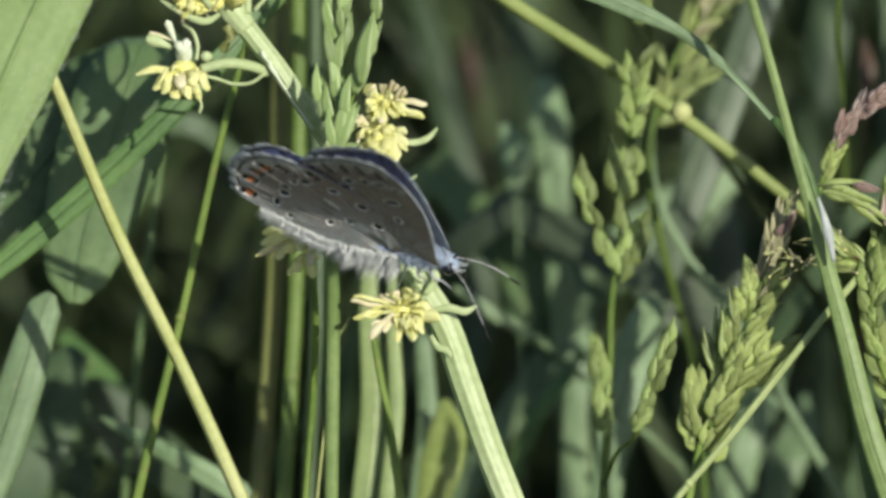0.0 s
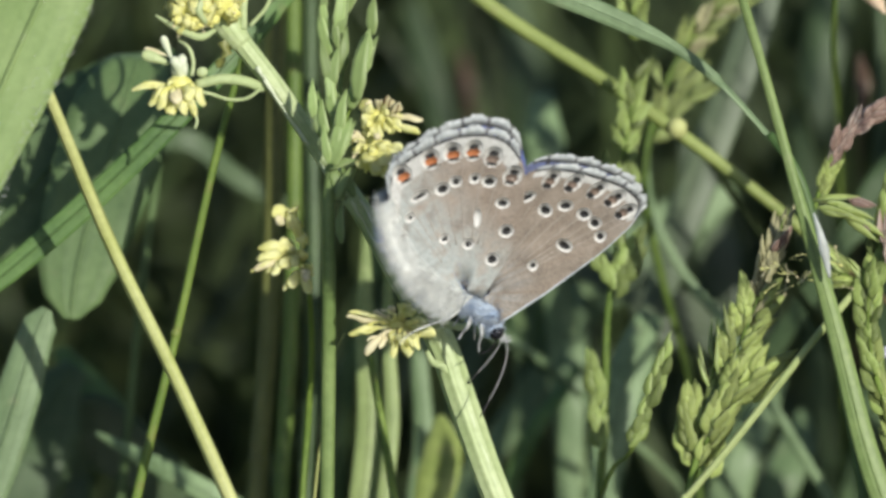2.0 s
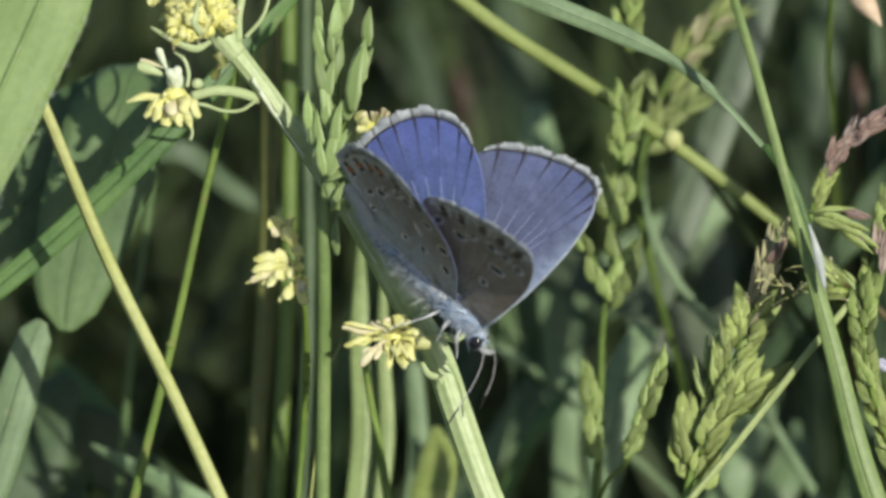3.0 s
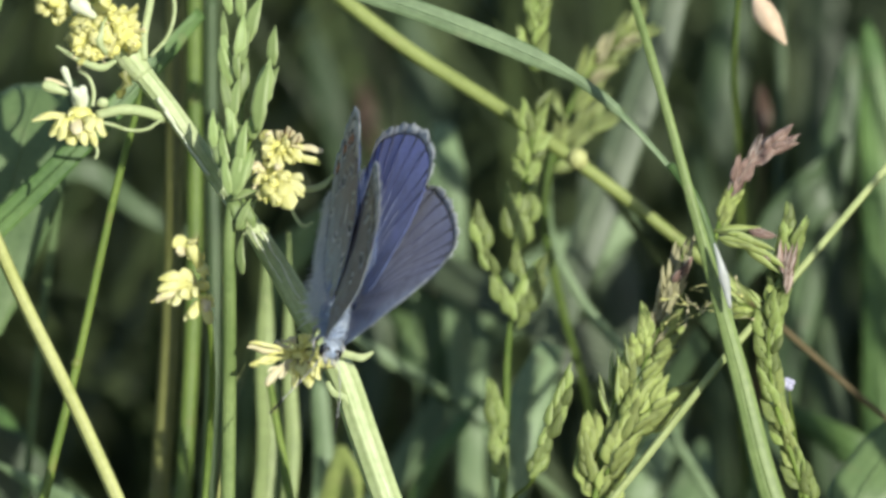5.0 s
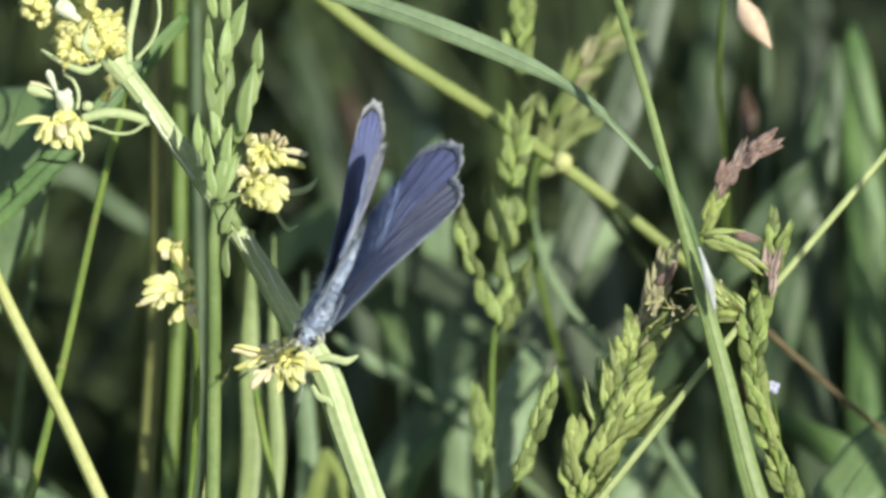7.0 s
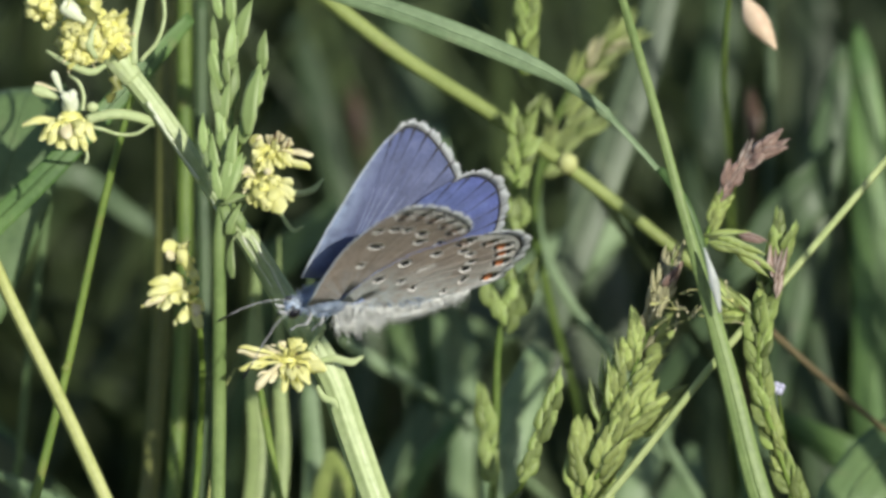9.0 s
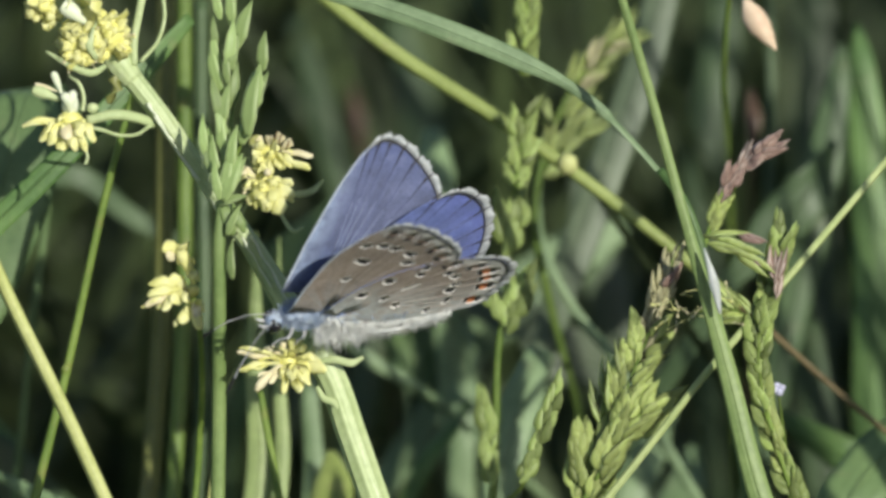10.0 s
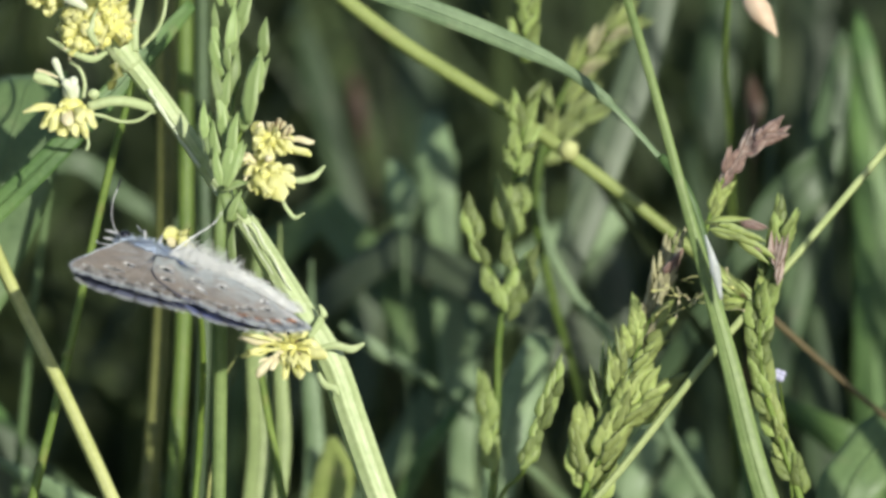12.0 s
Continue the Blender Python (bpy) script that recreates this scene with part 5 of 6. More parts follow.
def wing_mesh(rim, first, last, side, hind):
    """A thin cambered wing with an upper and a lower skin and a dark rim line along the outer edge."""
    line = outline(rim, 4)
    root = Vector((1.0 if not hind else -0.8, 0.25, 0)) * MM
    steps = [0.06, 0.2, 0.34, 0.48, 0.62, 0.76, 0.86, 0.93, 0.978, 1.0]
    bm = bmesh.new()
    n = len(line)

    def place(r, p, z):
        q = root.lerp(p, r)
        return Vector((q.x, q.y * side, bulge(q.x / MM, q.y / MM) * MM + z))

    skins = []
    for z in (0.03, -0.03):
        skins.append([[bm.verts.new(place(r, p, z * MM)) for p in line] for r in steps])
    for s, rows in enumerate(skins):
        for j in range(len(steps) - 1):
            for i in range(n - 1):
                f = bm.faces.new((rows[j][i], rows[j + 1][i], rows[j + 1][i + 1], rows[j][i + 1]))
                f.material_index = s
                if first * 4 <= i < last * 4:
                    if j == len(steps) - 2:
                        f.material_index = 2
                    elif j == len(steps) - 3:
                        f.material_index = 3 if s else 0
                    elif s and hind and j == len(steps) - 4:
                        f.material_index = 3
    a, b = skins
    for j in range(len(steps) - 1):
        for i in (0, n - 1):
            bm.faces.new((a[j][i], a[j + 1][i], b[j + 1][i], b[j][i]))
    for i in range(n - 1):
        for j in (0, len(steps) - 1):
            bm.faces.new((a[j][i], a[j][i + 1], b[j][i + 1], b[j][i]))
    bmesh.ops.recalc_face_normals(bm, faces=bm.faces)
    return bm, line, place, root


def disc(bm, a, b, rx, ry, turn, lift, side, n=12):
    """A thin round patch of scales that follows the wing's skin; lift is how far it lies under the hinge plane's skin."""
    c, s = math.cos(turn), math.sin(turn)
    ring, low = [], []
    for k in range(n):
        t = 2 * math.pi * k / n
        u, v = rx * math.cos(t), ry * math.sin(t)
        x, y = a + u * c - v * s, b + u * s + v * c
        z = bulge(x, y)
        ring.append(bm.verts.new(Vector((x, y * side, z - lift)) * MM))
        low.append(bm.verts.new(Vector((x, y * side, z - lift + 0.02)) * MM))
    mid = bm.verts.new(Vector((a, b * side, bulge(a, b) - lift)) * MM)
    for k in range(n):
        bm.faces.new((ring[k], ring[(k + 1) % n], mid))
        bm.faces.new((ring[k], ring[(k + 1) % n], low[(k + 1) % n], low[k]))
    return bm


# ringed spots: place, half length and half width of the black, how far it is turned from square to the root's rays
FORE_SPOTS = [(3.4, 5.1, 0.26, 0.22, 0), (4.7, 8.1, 0.62, 0.30, 20), (0.7, 10.0, 0.46, 0.34, -15), (2.0, 11.3, 0.46, 0.32, 25), (4.1, 11.5, 0.42, 0.34, 20), (5.6, 11.3, 0.44, 0.32, 0), (7.0, 10.5, 0.34, 0.28, 0), (-1.7, 10.2, 0.52, 0.26, 40)]
FORE_EDGE = [(-1.0, 12.5), (1.0, 13.3), (3.3, 13.8), (5.3, 14.0), (7.1, 13.5)]
HIND_SPOTS = [(-0.9, 6.7, 0.40, 0.38, 0), (-0.4, 3.8, 0.38, 0.34, 0), (-2.9, 8.8, 0.38, 0.30, 10), (-5.3, 10.0, 0.40, 0.34, 0), (-6.6, 9.6, 0.26, 0.28, 0), (-7.9, 8.5, 0.30, 0.30, 0), (-8.5, 7.3, 0.42, 0.36, 0), (-9.9, 5.7, 0.58, 0.18, 5), (-5.4, 3.4, 0.24, 0.20, 0), (-3.2, 4.0, 0.28, 0.24, 0), (-9.4, 3.6, 0.20, 0.16, 0)]
HIND_EDGE = [(-3.8, 11.3), (-6.5, 12.0), (-8.4, 11.7), (-9.8, 10.6), (-11.1, 9.1), (-12.3, 6.6)]


def fringe(wing, dense, place, root, side, ticks, long, rng):
    """A ragged strip of pale scales along the outer rim, darker where the veins meet it."""
    bm = bmesh.new()
    rows = []
    for i, p in enumerate(dense):
        out = (p - root).normalized()
        dark = i % ticks < 2
        l = (long + 0.10 * math.cos(i * 2 * math.pi / ticks) * -1 + rng.uniform(-0.15, 0.15)) * MM
        ends = max(0.25, min(1.0, i / 10, (len(dense) - 1 - i) / 10))
        inner, outer = place(0.99, p, 0), place(1.0, p, 0) + Vector((out.x, out.y * side, rng.uniform(-0.12, 0.12))) * l * ends
        z = Vector((0, 0, 0.045 * MM))
        rows.append(([bm.verts.new(v) for v in (inner + z, outer + z * 0.3, outer - z * 0.3, inner - z)], dark))
    for (a, d), (b, _) in zip(rows, rows[1:]):
        for k in range(4):
            bm.faces.new((a[k], a[(k + 1) % 4], b[(k + 1) % 4], b[k])).material_index = 1 if d else 0
    bmesh.ops.recalc_face_normals(bm, faces=bm.faces)
    part("fringe", bm, (M_FRINGE, M_TICK), wing, "pale scaly fringe with dark ticks")


def butterfly_wing(parent, hind, side):
    rim = HIND_RIM if hind else FORE_RIM
    first, last = (3, 9) if hind else (3, 8)
    name = "hindwing" if hind else "forewing"
    bm, line, place, root = wing_mesh(rim, first, last, side, hind)
    wing = part(name, bm, (M_UPPER_HIND if hind else M_UPPER_FORE, M_UNDER_HIND if hind else M_UNDER_FORE, M_BLACK, M_PALE), parent, "violet-blue above, grey-brown with ringed spots below")
    rng = random.Random(40 + hind)
    rim_line = line[first * 4:last * 4 + 1]
    dense = []
    for a, b in zip(rim_line, rim_line[1:]):
        dense += [a.lerp(b, k / 5) for k in range(5)]
    fringe(wing, dense, place, root, side, 15, 0.68 if hind else 0.52, rng)
    # veins above and below, and the dark streaks that broaden towards the rim
    for k in range(first * 4, last * 4 + 1, 3):
        p = line[k]
        part("vein", sweep(bmesh.new(), [place(r, p, 0.04 * MM) for r in (0.30, 0.44, 0.58, 0.72)], [0.13, 0.10, 0.07, 0.02], 0.04, Vector((1, 0, 0)), 5, 3), M_VEIN, wing)
        part("vein", sweep(bmesh.new(), [place(r, p, -0.04 * MM) for r in (0.30, 0.46, 0.60, 0.92)], [0.12, 0.10, 0.09, 0.06], 0.04, Vector((1, 0, 0)), 5, 3), M_VEIN_UNDER, wing)
        part("vein_streak", sweep(bmesh.new(), [place(r, p, 0.035 * MM) for r in (0.56, 0.70, 0.84, 0.95)], [0.02, 0.06, 0.10, 0.18], 0.05, Vector((1, 0, 0)), 5, 3), M_VEIN_DARK, wing, "dark streak along the vein")
        part("vein_end", sweep(bmesh.new(), [place(r, p, 0.05 * MM) for r in (0.80, 0.91, 0.98)], [0.03, 0.13, 0.34], 0.05, Vector((1, 0, 0)), 5, 3), M_BLACK, wing)
    if not hind:
        edge = [place(0.99, line[k], 0) for k in range(0, 15)]
        part("leading_edge", sweep(bmesh.new(), edge, [0.26, 0.24, 0.22, 0.2, 0.18, 0.18, 0.17, 0.16, 0.15, 0.15, 0.14, 0.14, 0.13, 0.12, 0.1], 0.1, Vector((1, 0, 0)), 6, 1), M_COSTA, wing, "pale blue leading edge")
    # ringed spots below
    for a, b, rx, ry, skew in HIND_SPOTS if hind else FORE_SPOTS:
        turn = math.atan2(b - 0.25, a - root.x / MM) + math.pi / 2 + radians(skew)
        ring = part("spot_ring", disc(bmesh.new(), a, b, rx + 0.33, ry + 0.30, turn, 0.055, side), M_RING, wing)
        part("spot", disc(bmesh.new(), a, b, rx * 1.1, ry * 1.1, turn, 0.085, side), M_BLACK, ring)
    for i, (a, b) in enumerate(HIND_EDGE if hind else FORE_EDGE):
        w = Vector((a - root.x / MM, b - 0.25)).normalized()
        turn = math.atan2(w.y, w.x) + math.pi / 2
        big = 0.72 if hind else 0.62
        field = part("pale_crescent", disc(bmesh.new(), a + w.x * 0.25, b + w.y * 0.25, big * 1.25, 1.15, turn, 0.05, side), M_RING, wing)
        part("crescent", disc(bmesh.new(), a, b, big * 0.85, 0.46 if hind else 0.42, turn, 0.075, side), M_ORANGE if hind and i > 1 else M_RUST, field, "orange crescent" if hind and i > 1 else "dull brown crescent")
        part("rim_dot", disc(bmesh.new(), a + w.x * 0.62, b + w.y * 0.62, big * 0.62, 0.28, turn, 0.10, side), M_BLACK, field)
        part("inner_dash", disc(bmesh.new(), a - w.x * 0.50, b - w.y * 0.50, big * 0.76, 0.18 if hind else 0.30, turn, 0.10, side), M_BLACK, field)
    if hind:
        part("pale_wedge", disc(bmesh.new(), -4.0, 6.5, 0.95, 0.36, math.atan2(7, -4.4), 0.06, side), M_RING, wing, "white wedge mark")
        # long pale hairs on the inner edge and over the root, lying backwards
        bm = bmesh.new()
        for k in range(4200):
            s = rng.random()
            a, b = -0.3 - 11.9 * s, -1.9 + 0.2 * s + 5.4 * s ** 2.3
            inward = rng.random() ** 4 * 2.2 * (1 - 0.5 * s)
            a, b = a + inward * 0.2, b + inward
            q = Vector((a, b * side, bulge(a, b) - rng.uniform(0.05, 0.25))) * MM
            far = (0.45 + 1.35 * rng.random() ** 1.8) * (1.2 - 0.4 * s) * (1 - 0.15 * inward)
            w = Vector((-0.5 + rng.uniform(-0.35, 0.35), (-0.75 + rng.uniform(-0.25, 0.25)) * side, rng.uniform(-1.0, -0.1) if s < 0.45 and k % 3 == 0 else rng.uniform(-0.3, 0.1))) * far * MM
            droop = Vector((-0.12, 0, -0.06)) * far * MM
            sweep(bm, [q, q + w * 0.6, q + w + droop], [0.07, 0.055, 0.01], [0.05, 0.04, 0.01], Vector((-w.y, w.x, 0)), 3, 1)
        tagged(part("wing_hair", bm, M_WHITE_FUR, wing, "long cream hairs on the inner edge"), kind="stuff")
        # soft blue hair over the upper side's root and inner half
        bm = bmesh.new()
        for k in range(1500):
            a, b = -1.0 - 9.5 * rng.random() ** 1.3, 0.2 + 5.0 * rng.random() ** 1.6
            q = Vector((a, b * side, bulge(a, b) + 0.03)) * MM
            w = Vector((-0.9, (0.35 + rng.uniform(-0.3, 0.3)) * side, rng.uniform(0.02, 0.22))) * rng.uniform(0.8, 1.9) * MM
            sweep(bm, [q, q + w * 0.6, q + w], [0.05, 0.045, 0.01], [0.03, 0.026, 0.008], Vector((-w.y, w.x, 0)), 4, 1)
        tagged(part("upper_hair", bm, M_BLUE_HAIR, wing, "fine pale blue hairs"), kind="stuff")
    return wing


def fur(bm, count, where, length, seed):
    rng = random.Random(seed)
    for _ in range(count):
        p, nrm, back = where(rng)
        w = (nrm * rng.uniform(0.5, 1.0) + back * rng.uniform(0.4, 0.9)).normalized() * length * rng.uniform(0.6, 1.3) * MM
        sweep(bm, [p, p + w * 0.55 + nrm * 0.1 * MM, p + w], [0.06, 0.045, 0.01], [0.06, 0.045, 0.01], Vector((0, 1, 0.3)), 3, 1)


def butterfly():
    fly = thing("butterfly", "small blue butterfly with white-fringed wings, on a yellow flower", "butterfly")
    back = Vector((-1, 0, 0))
    thorax_c, thorax_r = Vector((1.6, 0, -0.35)) * MM, Vector((2.5, 1.1, 1.2)) * MM

    def round_of(c, r):
        def where(rng):
            v = Vector((rng.gauss(0, 1), rng.gauss(0, 1), rng.gauss(0, 1))).normalized()
            return c + Vector((v.x * r.x, v.y * r.y, v.z * r.z)), v, back
        return where

    part("thorax", ball(bmesh.new(), thorax_c, thorax_r, cuts=3), M_FUR, fly, "blue-grey furry thorax")
    bm = bmesh.new()
    fur(bm, 1100, round_of(thorax_c, thorax_r), 0.6, 1)
    tagged(part("thorax_fur", bm, M_FUR, fly), kind="stuff")
    spine = [Vector(p) * MM for p in ((0, 0, -0.4), (-3, 0, 0.0), (-7, 0, 0.2), (-9.4, 0, 0.3))]
    belly = part("abdomen", sweep(bmesh.new(), spine, [1.7, 1.8, 1.6, 0.5], [1.7, 1.8, 1.6, 0.5], Vector((0, 1, 0)), 12, 6), M_FUR, fly, "slim blue-grey abdomen")
    bm = bmesh.new()
    line = spline(spine, 10)

    def on_belly(rng):
        k = rng.randrange(len(line))
        a = rng.uniform(0, 2 * math.pi)
        v = Vector((0, math.cos(a), math.sin(a)))
        return line[k] + v * (0.88 - 0.5 * max(0, k - 24) / 6) * MM, v, back

    fur(bm, 600, on_belly, 0.6, 2)
    tagged(part("abdomen_fur", bm, M_FUR, belly), kind="stuff")
    head_c = Vector((4.3, 0, -1.3)) * MM
    hd = part("head", ball(bmesh.new(), head_c, Vector((0.85, 0.9, 0.85)) * MM), M_FUR, fly, "small furry grey head")
    bm = bmesh.new()
    fur(bm, 260, round_of(head_c, Vector((0.8, 0.65, 0.8)) * MM), 0.4, 3)
    tagged(part("head_fur", bm, M_FUR, hd), kind="stuff")
    for s in (1, -1):
        part("eye", ball(bmesh.new(), head_c + Vector((0.15, 0.66 * s, -0.05)) * MM, Vector((0.62, 0.42, 0.68)) * MM), M_EYE, hd, "glossy black eye")
        part("palp", sweep(bmesh.new(), [head_c + Vector(p) * MM for p in ((0.6, 0.3 * s, -0.4), (1.4, 0.35 * s, -0.3), (1.9, 0.35 * s, 0.1))], [0.4, 0.3, 0.08], [0.34, 0.28, 0.08], Vector((0, 1, 0)), 6, 4), M_LEG, hd)
        # ringed antenna with a club
        pts = [head_c + Vector(p) * MM for p in ((0.5, 0.4 * s, 0.5), (1.7, 1.1 * s, -0.6), (2.5, 2.0 * s, -2.8), (2.8, 2.7 * s, -5.3))]
        ant = part("antenna", sweep(bmesh.new(), pts, [0.09, 0.07, 0.07, 0.09], [0.09, 0.07, 0.07, 0.09], Vector((0, 1, 0)), 6, 8), M_BLACK, fly, "black antenna with white rings")
        ln = spline(pts, 9)
        for k in range(1, len(ln) - 1):
            p, q = ln[k], ln[k].lerp(ln[k + 1], 0.42)
            part("antenna_ring", sweep(bmesh.new(), [p, q], 0.13, 0.13, Vector((0, 1, 0)), 6, 1), M_WHITE, ant)
        tip = ln[-1]
        way = (ln[-1] - ln[-3]).normalized()
        part("antenna_club", sweep(bmesh.new(), [tip - way * 0.5 * MM, tip + way * 0.5 * MM, tip + way * 1.4 * MM], [0.10, 0.24, 0.15], [0.10, 0.22, 0.13], Vector((0, 1, 0)), 6, 4), M_BLACK, ant)
        for x, reach, dx in ((2.6, 1.8, 1.2), (1.4, 2.0, 0.2)) + (((0.2, 2.0, -1.2),) if s > 0 else ()):
            pts = [Vector(p) * MM for p in ((x, 0.6 * s, -1.2), (x + dx * 0.4, 1.4 * s, -2.0), (x + dx * 0.7, reach * 0.6 * s, -2.7), (x + dx * 1.2, reach * 0.65 * s, -3.5))]
            part("leg", sweep(bmesh.new(), pts, [0.42, 0.34, 0.2, 0.12], [0.38, 0.3, 0.18, 0.1], Vector((1, 0, 0)), 6, 4), M_LEG, fly, "thin pale banded leg")
        part("feeler_base", ball(bmesh.new(), head_c + Vector((0.5, 0.4 * s, 0.5)) * MM, (0.22 * MM,) * 3, cuts=1), M_BLACK, hd)
    part("tongue", sweep(bmesh.new(), [head_c + Vector(p) * MM for p in ((0.8, 0, -0.6), (1.0, 0, -1.6), (0.4, 0, -2.8))], [0.18, 0.14, 0.08], [0.18, 0.14, 0.08], Vector((0, 1, 0)), 5, 4), M_BLACK, hd)
    # the right hind leg stretches out at the end
    pts = [Vector(p) * MM for p in ((0, 0, 0), (-0.5, -0.5, -1.0), (-1.4, -0.4, -2.4), (-2.6, -0.7, -4.2), (-2.9, -0.9, -5.4))]
    long_leg = part("leg", sweep(bmesh.new(), pts, [0.30, 0.24, 0.17, 0.12, 0.08], [0.28, 0.22, 0.15, 0.1, 0.06], Vector((1, 0, 0)), 6, 4), M_WHITE, fly, "long white-haired hind leg")
    ln = spline(pts, 5)
    for k in range(6, len(ln) - 1, 2):
        part("leg_band", sweep(bmesh.new(), [ln[k], ln[k].lerp(ln[k + 1], 0.6)], 0.21 - 0.007 * k, 0.19 - 0.006 * k, Vector((1, 0, 0)), 6, 1), M_BLACK, long_leg)
    wings = {}
    for s in (1, -1):
        for hind in (False, True):
            wings[(hind, s)] = butterfly_wing(fly, hind, s)
    return fly, wings, long_leg


HIP = (0.2, -0.6, -1.2)
FLY, WINGS, LONG_LEG = butterfly()

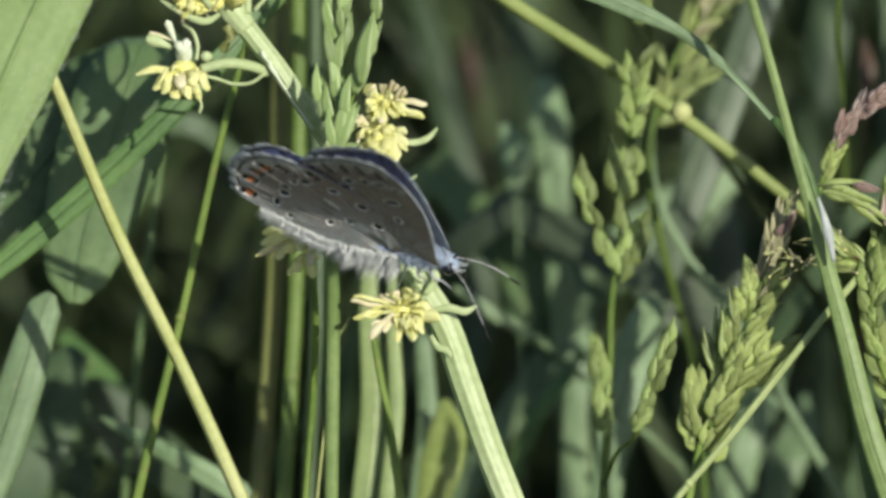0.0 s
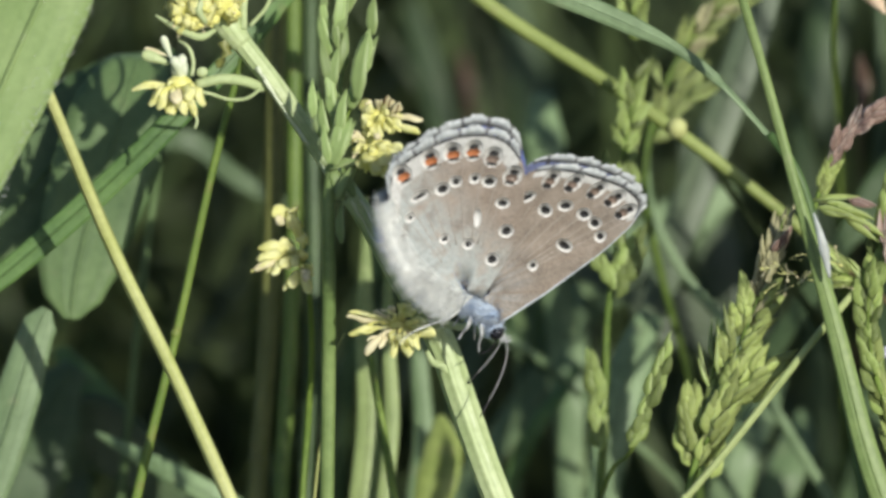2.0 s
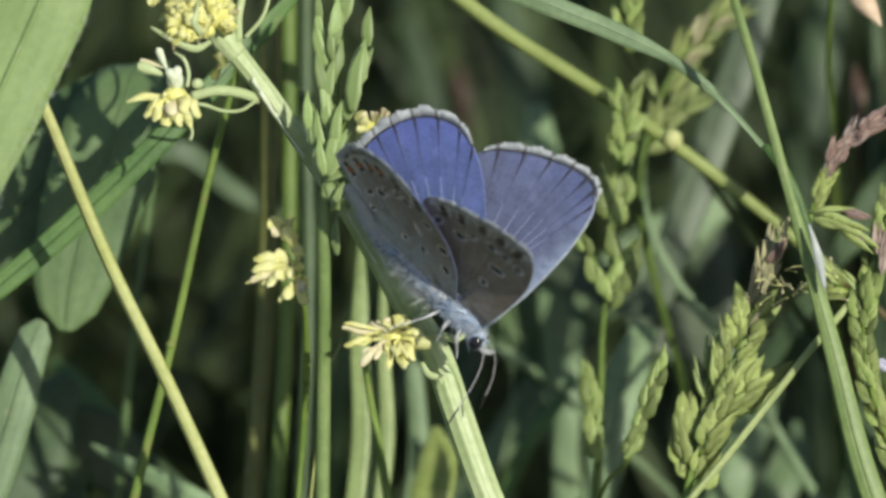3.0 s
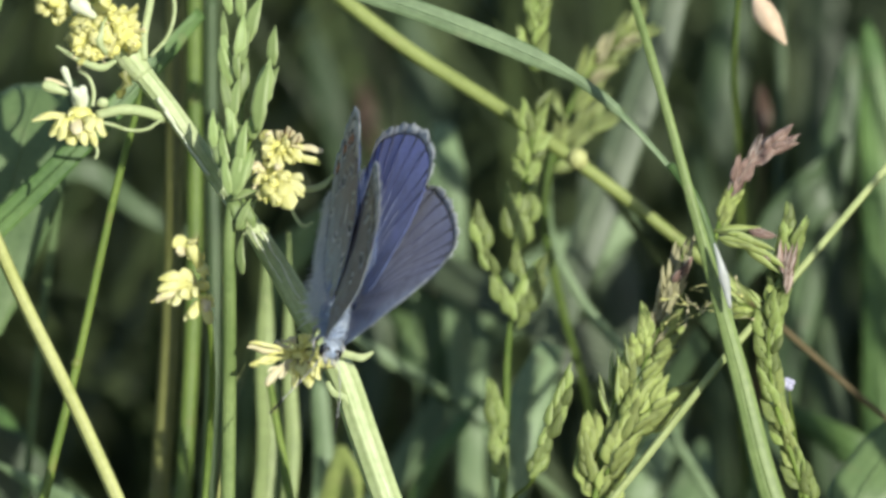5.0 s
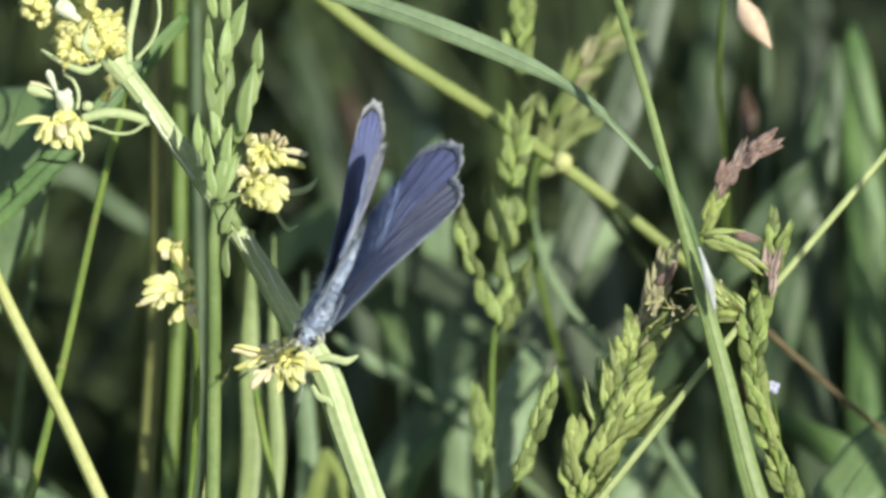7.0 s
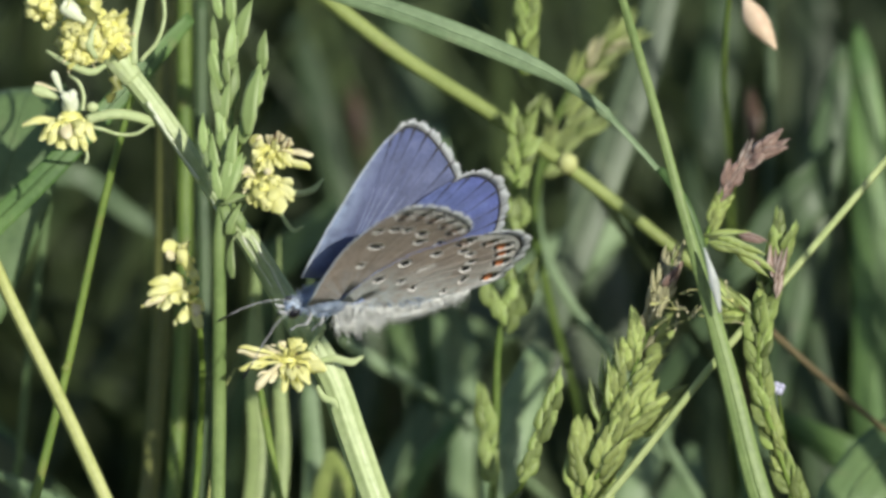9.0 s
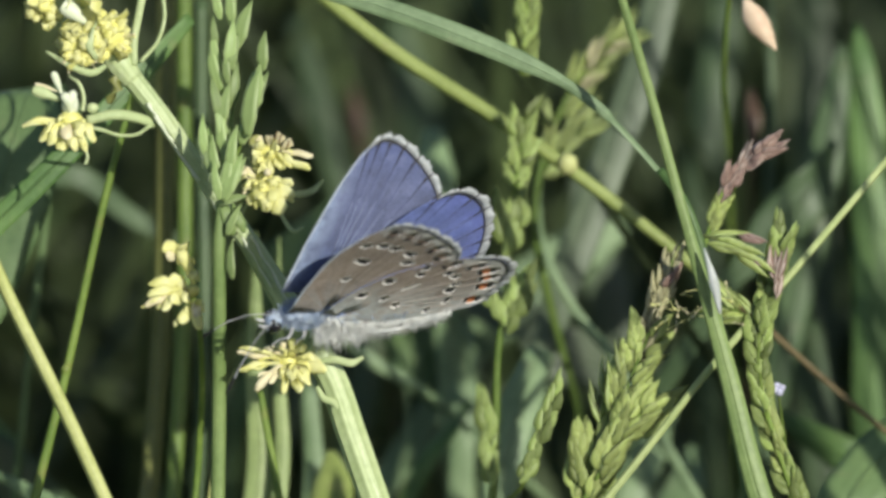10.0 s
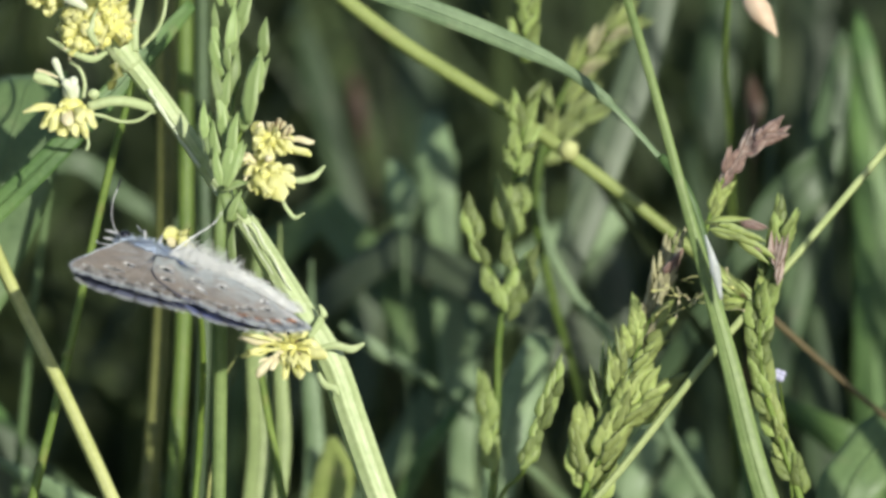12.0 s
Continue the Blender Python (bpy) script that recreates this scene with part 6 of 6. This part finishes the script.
# seconds, place across and up, the way its head points, the way its back points (across, deeper, up),
# then lift, sweep and twist of the left fore, left hind, right fore and right hind wing
FLIGHT = [
    (0.0, (-13.5, -3.9), (0.84, -0.53, -0.16), (-0.35, -0.74, 0.58), (97, -6, -2), (97, -1, 4), (88, -9, 3), (88, 2, -4)),
    (0.3, (-12.2, -4.9), (0.90, -0.42, -0.15), (-0.27, -0.78, 0.56), (92, -4, -1), (93, 0, 1), (90, -3, -2), (89, -1, -1)),
    (0.4, (-11.9, -4.8), (0.89, -0.41, -0.19), (-0.23, -0.78, 0.58), (91, -3, 2), (90, -1, 1), (86, -1, 0), (81, -9, 8)),
    (0.5, (-12.1, -4.4), (0.92, -0.26, -0.28), (-0.05, -0.81, 0.59), (85, -11, -1), (92, -1, 0), (75, -11, 1), (72, 1, -1)),
    (0.6, (-12.3, -5.1), (0.94, -0.26, -0.20), (-0.04, -0.70, 0.71), (85, -9, -3), (88, -7, 0), (65, -6, 6), (63, -5, 7)),
    (0.7, (-12.1, -5.4), (0.97, -0.22, -0.14), (-0.03, -0.63, 0.78), (85, -7, -4), (86, -10, -5), (51, -5, 9), (51, -4, 11)),
    (1.0, (-11.2, -5.1), (0.96, -0.09, -0.27), (0.18, -0.56, 0.81), (93, -11, 4), (97, -7, 6), (41, -11, 0), (40, -12, 5)),
    (1.1, (-11.2, -5.1), (0.96, -0.09, -0.27), (0.18, -0.56, 0.81), (93, -11, 4), (97, -7, 6), (41, -11, 0), (40, -12, 5)),
    (1.2, (-8.7, -4.9), (0.95, 0.22, -0.24), (0.32, -0.58, 0.75), (89, -11, 2), (93, -12, 3), (52, -13, 0), (47, -11, 3)),
    (1.4, (-8.1, -4.5), (0.93, 0.29, -0.22), (0.35, -0.61, 0.71), (90, -9, -3), (94, -9, 3), (57, -11, -3), (55, -13, 2)),
    (1.5, (-8.1, -4.5), (0.93, 0.29, -0.22), (0.35, -0.61, 0.71), (90, -9, -3), (94, -9, 3), (57, -11, -3), (55, -13, 2)),
    (1.6, (-8.0, -5.6), (0.83, 0.35, -0.44), (0.56, -0.52, 0.65), (90, -7, 0), (96, -11, -2), (77, -9, -1), (73, -12, 2)),
    (1.7, (-7.9, -6.0), (0.85, 0.33, -0.42), (0.53, -0.52, 0.67), (91, 0, 0), (94, -7, 2), (87, -3, 3), (86, -6, 2)),
    (1.9, (-7.7, -6.7), (0.77, 0.42, -0.48), (0.61, -0.27, 0.74), (88, 1, 8), (90, 0, 4), (94, 1, -9), (91, -2, -4)),
    (2.0, (-7.7, -6.7), (0.77, 0.42, -0.48), (0.61, -0.27, 0.74), (88, 1, 8), (90, 0, 4), (94, 1, -9), (91, -2, -4)),
    (2.3, (-7.7, -6.7), (0.77, 0.42, -0.48), (0.61, -0.27, 0.74), (88, 1, 8), (90, 0, 4), (94, 1, -9), (91, -2, -4)),
    (2.5, (-8.2, -5.9), (0.78, -0.03, -0.62), (0.53, -0.48, 0.70), (89, -7, -6), (96, -4, 3), (80, -11, 1), (76, -1, -3)),
    (2.7, (-8.4, -5.6), (0.77, -0.07, -0.63), (0.55, -0.42, 0.72), (88, -9, -1), (93, -12, 5), (59, -10, 3), (55, 3, -3)),
    (2.9, (-8.7, -5.9), (0.73, -0.23, -0.64), (0.51, -0.45, 0.74), (89, -11, 1), (97, -6, 4), (54, -7, -5), (49, -5, 2)),
    (3.0, (-8.7, -5.9), (0.73, -0.23, -0.64), (0.51, -0.45, 0.74), (89, -11, 1), (97, -6, 4), (54, -7, -5), (49, -5, 2)),
    (3.15, (-8.7, -5.9), (0.73, -0.23, -0.64), (0.51, -0.45, 0.74), (89, -11, 1), (97, -6, 4), (54, -7, -5), (49, -5, 2)),
    (3.3, (-8.4, -5.9), (0.60, -0.38, -0.70), (0.52, -0.48, 0.71), (100, -8, 3), (109, 1, 4), (66, -1, -5), (57, -16, 3)),
    (3.5, (-9.0, -6.3), (0.60, -0.40, -0.69), (0.35, -0.65, 0.68), (93, -9, 2), (96, -1, 4), (75, -6, -4), (70, 0, 0)),
    (3.7, (-8.8, -5.4), (0.52, -0.39, -0.76), (0.39, -0.68, 0.62), (92, -7, -3), (96, 4, 3), (67, -5, 0), (63, 22, -4)),
    (5.3, (-10.3, -5.0), (-0.10, -0.74, -0.67), (0.36, -0.65, 0.66), (77, -8, 5), (79, 8, 9), (88, -10, -2), (85, -20, -3)),
    (5.5, (-10.2, -5.1), (-0.16, -0.60, -0.78), (0.46, -0.75, 0.48), (87, -14, 3), (86, -4, 11), (72, -11, -6), (69, -2, -6)),
    (6.0, (-9.5, -3.9), (-0.29, -0.72, -0.64), (0.40, -0.69, 0.60), (80, -22, 4), (78, -5, 7), (81, -18, -4), (78, -2, -7)),
    (6.5, (-9.8, -4.6), (-0.22, -0.64, -0.73), (0.39, -0.75, 0.54), (78, -25, 3), (78, -12, 8), (80, -19, -5), (78, -6, -5)),
    (7.0, (-9.4, -3.9), (-0.38, -0.69, -0.62), (0.38, -0.73, 0.57), (81, -29, 6), (77, -6, 9), (81, -22, -6), (71, -4, -5)),
    (7.2, (-11.6, -4.7), (-0.54, -0.72, -0.43), (0.40, -0.67, 0.63), (88, -25, 0), (89, -4, 0), (87, -30, 7), (84, -3, 1)),
    (8.8, (-10.0, -3.3), (-0.78, -0.62, -0.12), (0.38, -0.61, 0.70), (78, -16, -1), (80, -13, -4), (85, -33, -3), (88, -8, 1)),
    (9.0, (-9.1, -3.8), (-0.80, -0.60, -0.03), (0.48, -0.67, 0.56), (87, -16, 1), (86, -15, 0), (73, -29, 5), (82, -6, -2)),
    (9.2, (-9.1, -3.8), (-0.80, -0.60, -0.03), (0.48, -0.67, 0.56), (87, -16, 1), (86, -15, 0), (73, -29, 5), (82, -6, -2)),
    (9.5, (-10.3, -4.3), (-0.82, -0.57, -0.04), (0.45, -0.69, 0.56), (80, -19, -6), (79, -17, -4), (70, -32, 6), (82, -9, 2)),
    (10.0, (-10.7, -4.9), (-0.83, -0.56, -0.04), (0.44, -0.69, 0.58), (81, -21, -5), (81, -19, -2), (74, -29, 4), (84, -9, -1)),
    (10.3, (-10.7, -4.9), (-0.83, -0.56, -0.04), (0.44, -0.69, 0.58), (81, -21, -5), (81, -19, -2), (74, -29, 4), (84, -9, -1)),
    (10.5, (-15.5, -5.2), (-0.91, -0.39, 0.12), (0.37, -0.66, 0.66), (83, 0, -2), (81, 3, -1), (84, -4, -2), (85, -1, 0)),
    (10.7, (-17.7, -3.8), (-0.95, -0.16, 0.28), (0.25, -0.91, 0.33), (81, 4, 0), (78, 6, 1), (89, 3, -1), (90, 11, 1)),
    (10.8, (-17.5, -3.9), (-0.95, -0.05, 0.31), (0.14, -0.95, 0.29), (90, -3, 1), (87, 9, -2), (89, -3, -2), (89, 6, -1)),
    (10.9, (-20.2, -4.6), (-0.94, -0.08, 0.34), (0.10, -0.99, 0.05), (90, -10, -5), (91, 11, 0), (86, -5, -8), (86, -1, 0)),
    (11.0, (-20.4, -1.2), (-0.91, -0.17, 0.38), (0.11, -0.98, -0.16), (93, -4, 0), (93, 1, -3), (91, -2, 0), (92, -6, 3)),
    (11.1, (-21.0, -4.3), (-0.90, 0.18, 0.41), (-0.21, -0.98, -0.04), (93, -5, 1), (95, 0, 1), (91, -8, -1), (90, 2, 0)),
    (11.3, (-22.9, -2.9), (-0.88, -0.06, 0.48), (-0.13, -0.93, -0.35), (98, -8, 0), (99, 2, 4), (87, -6, 0), (86, 0, -3)),
    (11.5, (-22.9, -2.9), (-0.88, -0.06, 0.48), (-0.13, -0.93, -0.35), (98, -8, 0), (99, 2, 4), (87, -6, 0), (86, 0, -3)),
    (12.0, (-24.4, -2.2), (-0.92, 0.06, 0.39), (-0.17, -0.95, -0.27), (101, -11, 4), (101, 2, 4), (85, -9, -4), (85, -2, -4)),
]
FLY_DEPTH = -9.0


def move_butterfly():
    turn = Matrix((RIGHT, AHEAD, UP)).transposed()
    rows, beats = [], {k: [] for k in WINGS}
    for t, (x, h), f, u, *wings in FLIGHT:
        f, u = turn @ Vector(f), turn @ Vector(u)
        f.normalize()
        l = u.cross(f).normalized()
        u = f.cross(l)
        m = Matrix((f, l, u)).transposed().to_4x4()
        m.translation = P(x, h, FLY_DEPTH)
        rows.append((t, m))
        for (back, s), wing_rows in beats.items():
            lift, swept, twist = wings[(0 if s > 0 else 2) + back]
            hinge = Matrix.Translation(Vector((0, (0.9 + (0.12 if back else 0)) * s, 0.5)) * MM)
            wing_rows.append((t, hinge @ pose(0, 0, 0, lift * s) @ pose(0, 0, 0, 0, 0, -swept * s) @ pose(0, 0, 0, 0, twist)))
    walk(FLY, rows)
    for k, wing_rows in beats.items():
        walk(WINGS[k], wing_rows)
    hip = Matrix.Translation(Vector(HIP) * MM)
    walk(LONG_LEG, [(t, hip @ pose(0, 0, 0, out)) for t, out in ((0.0, 0), (10.5, 0), (10.9, -70), (12.0, -78))])


def motions():
    """All that moves: the butterfly and its wings."""
    move_butterfly()


motions()
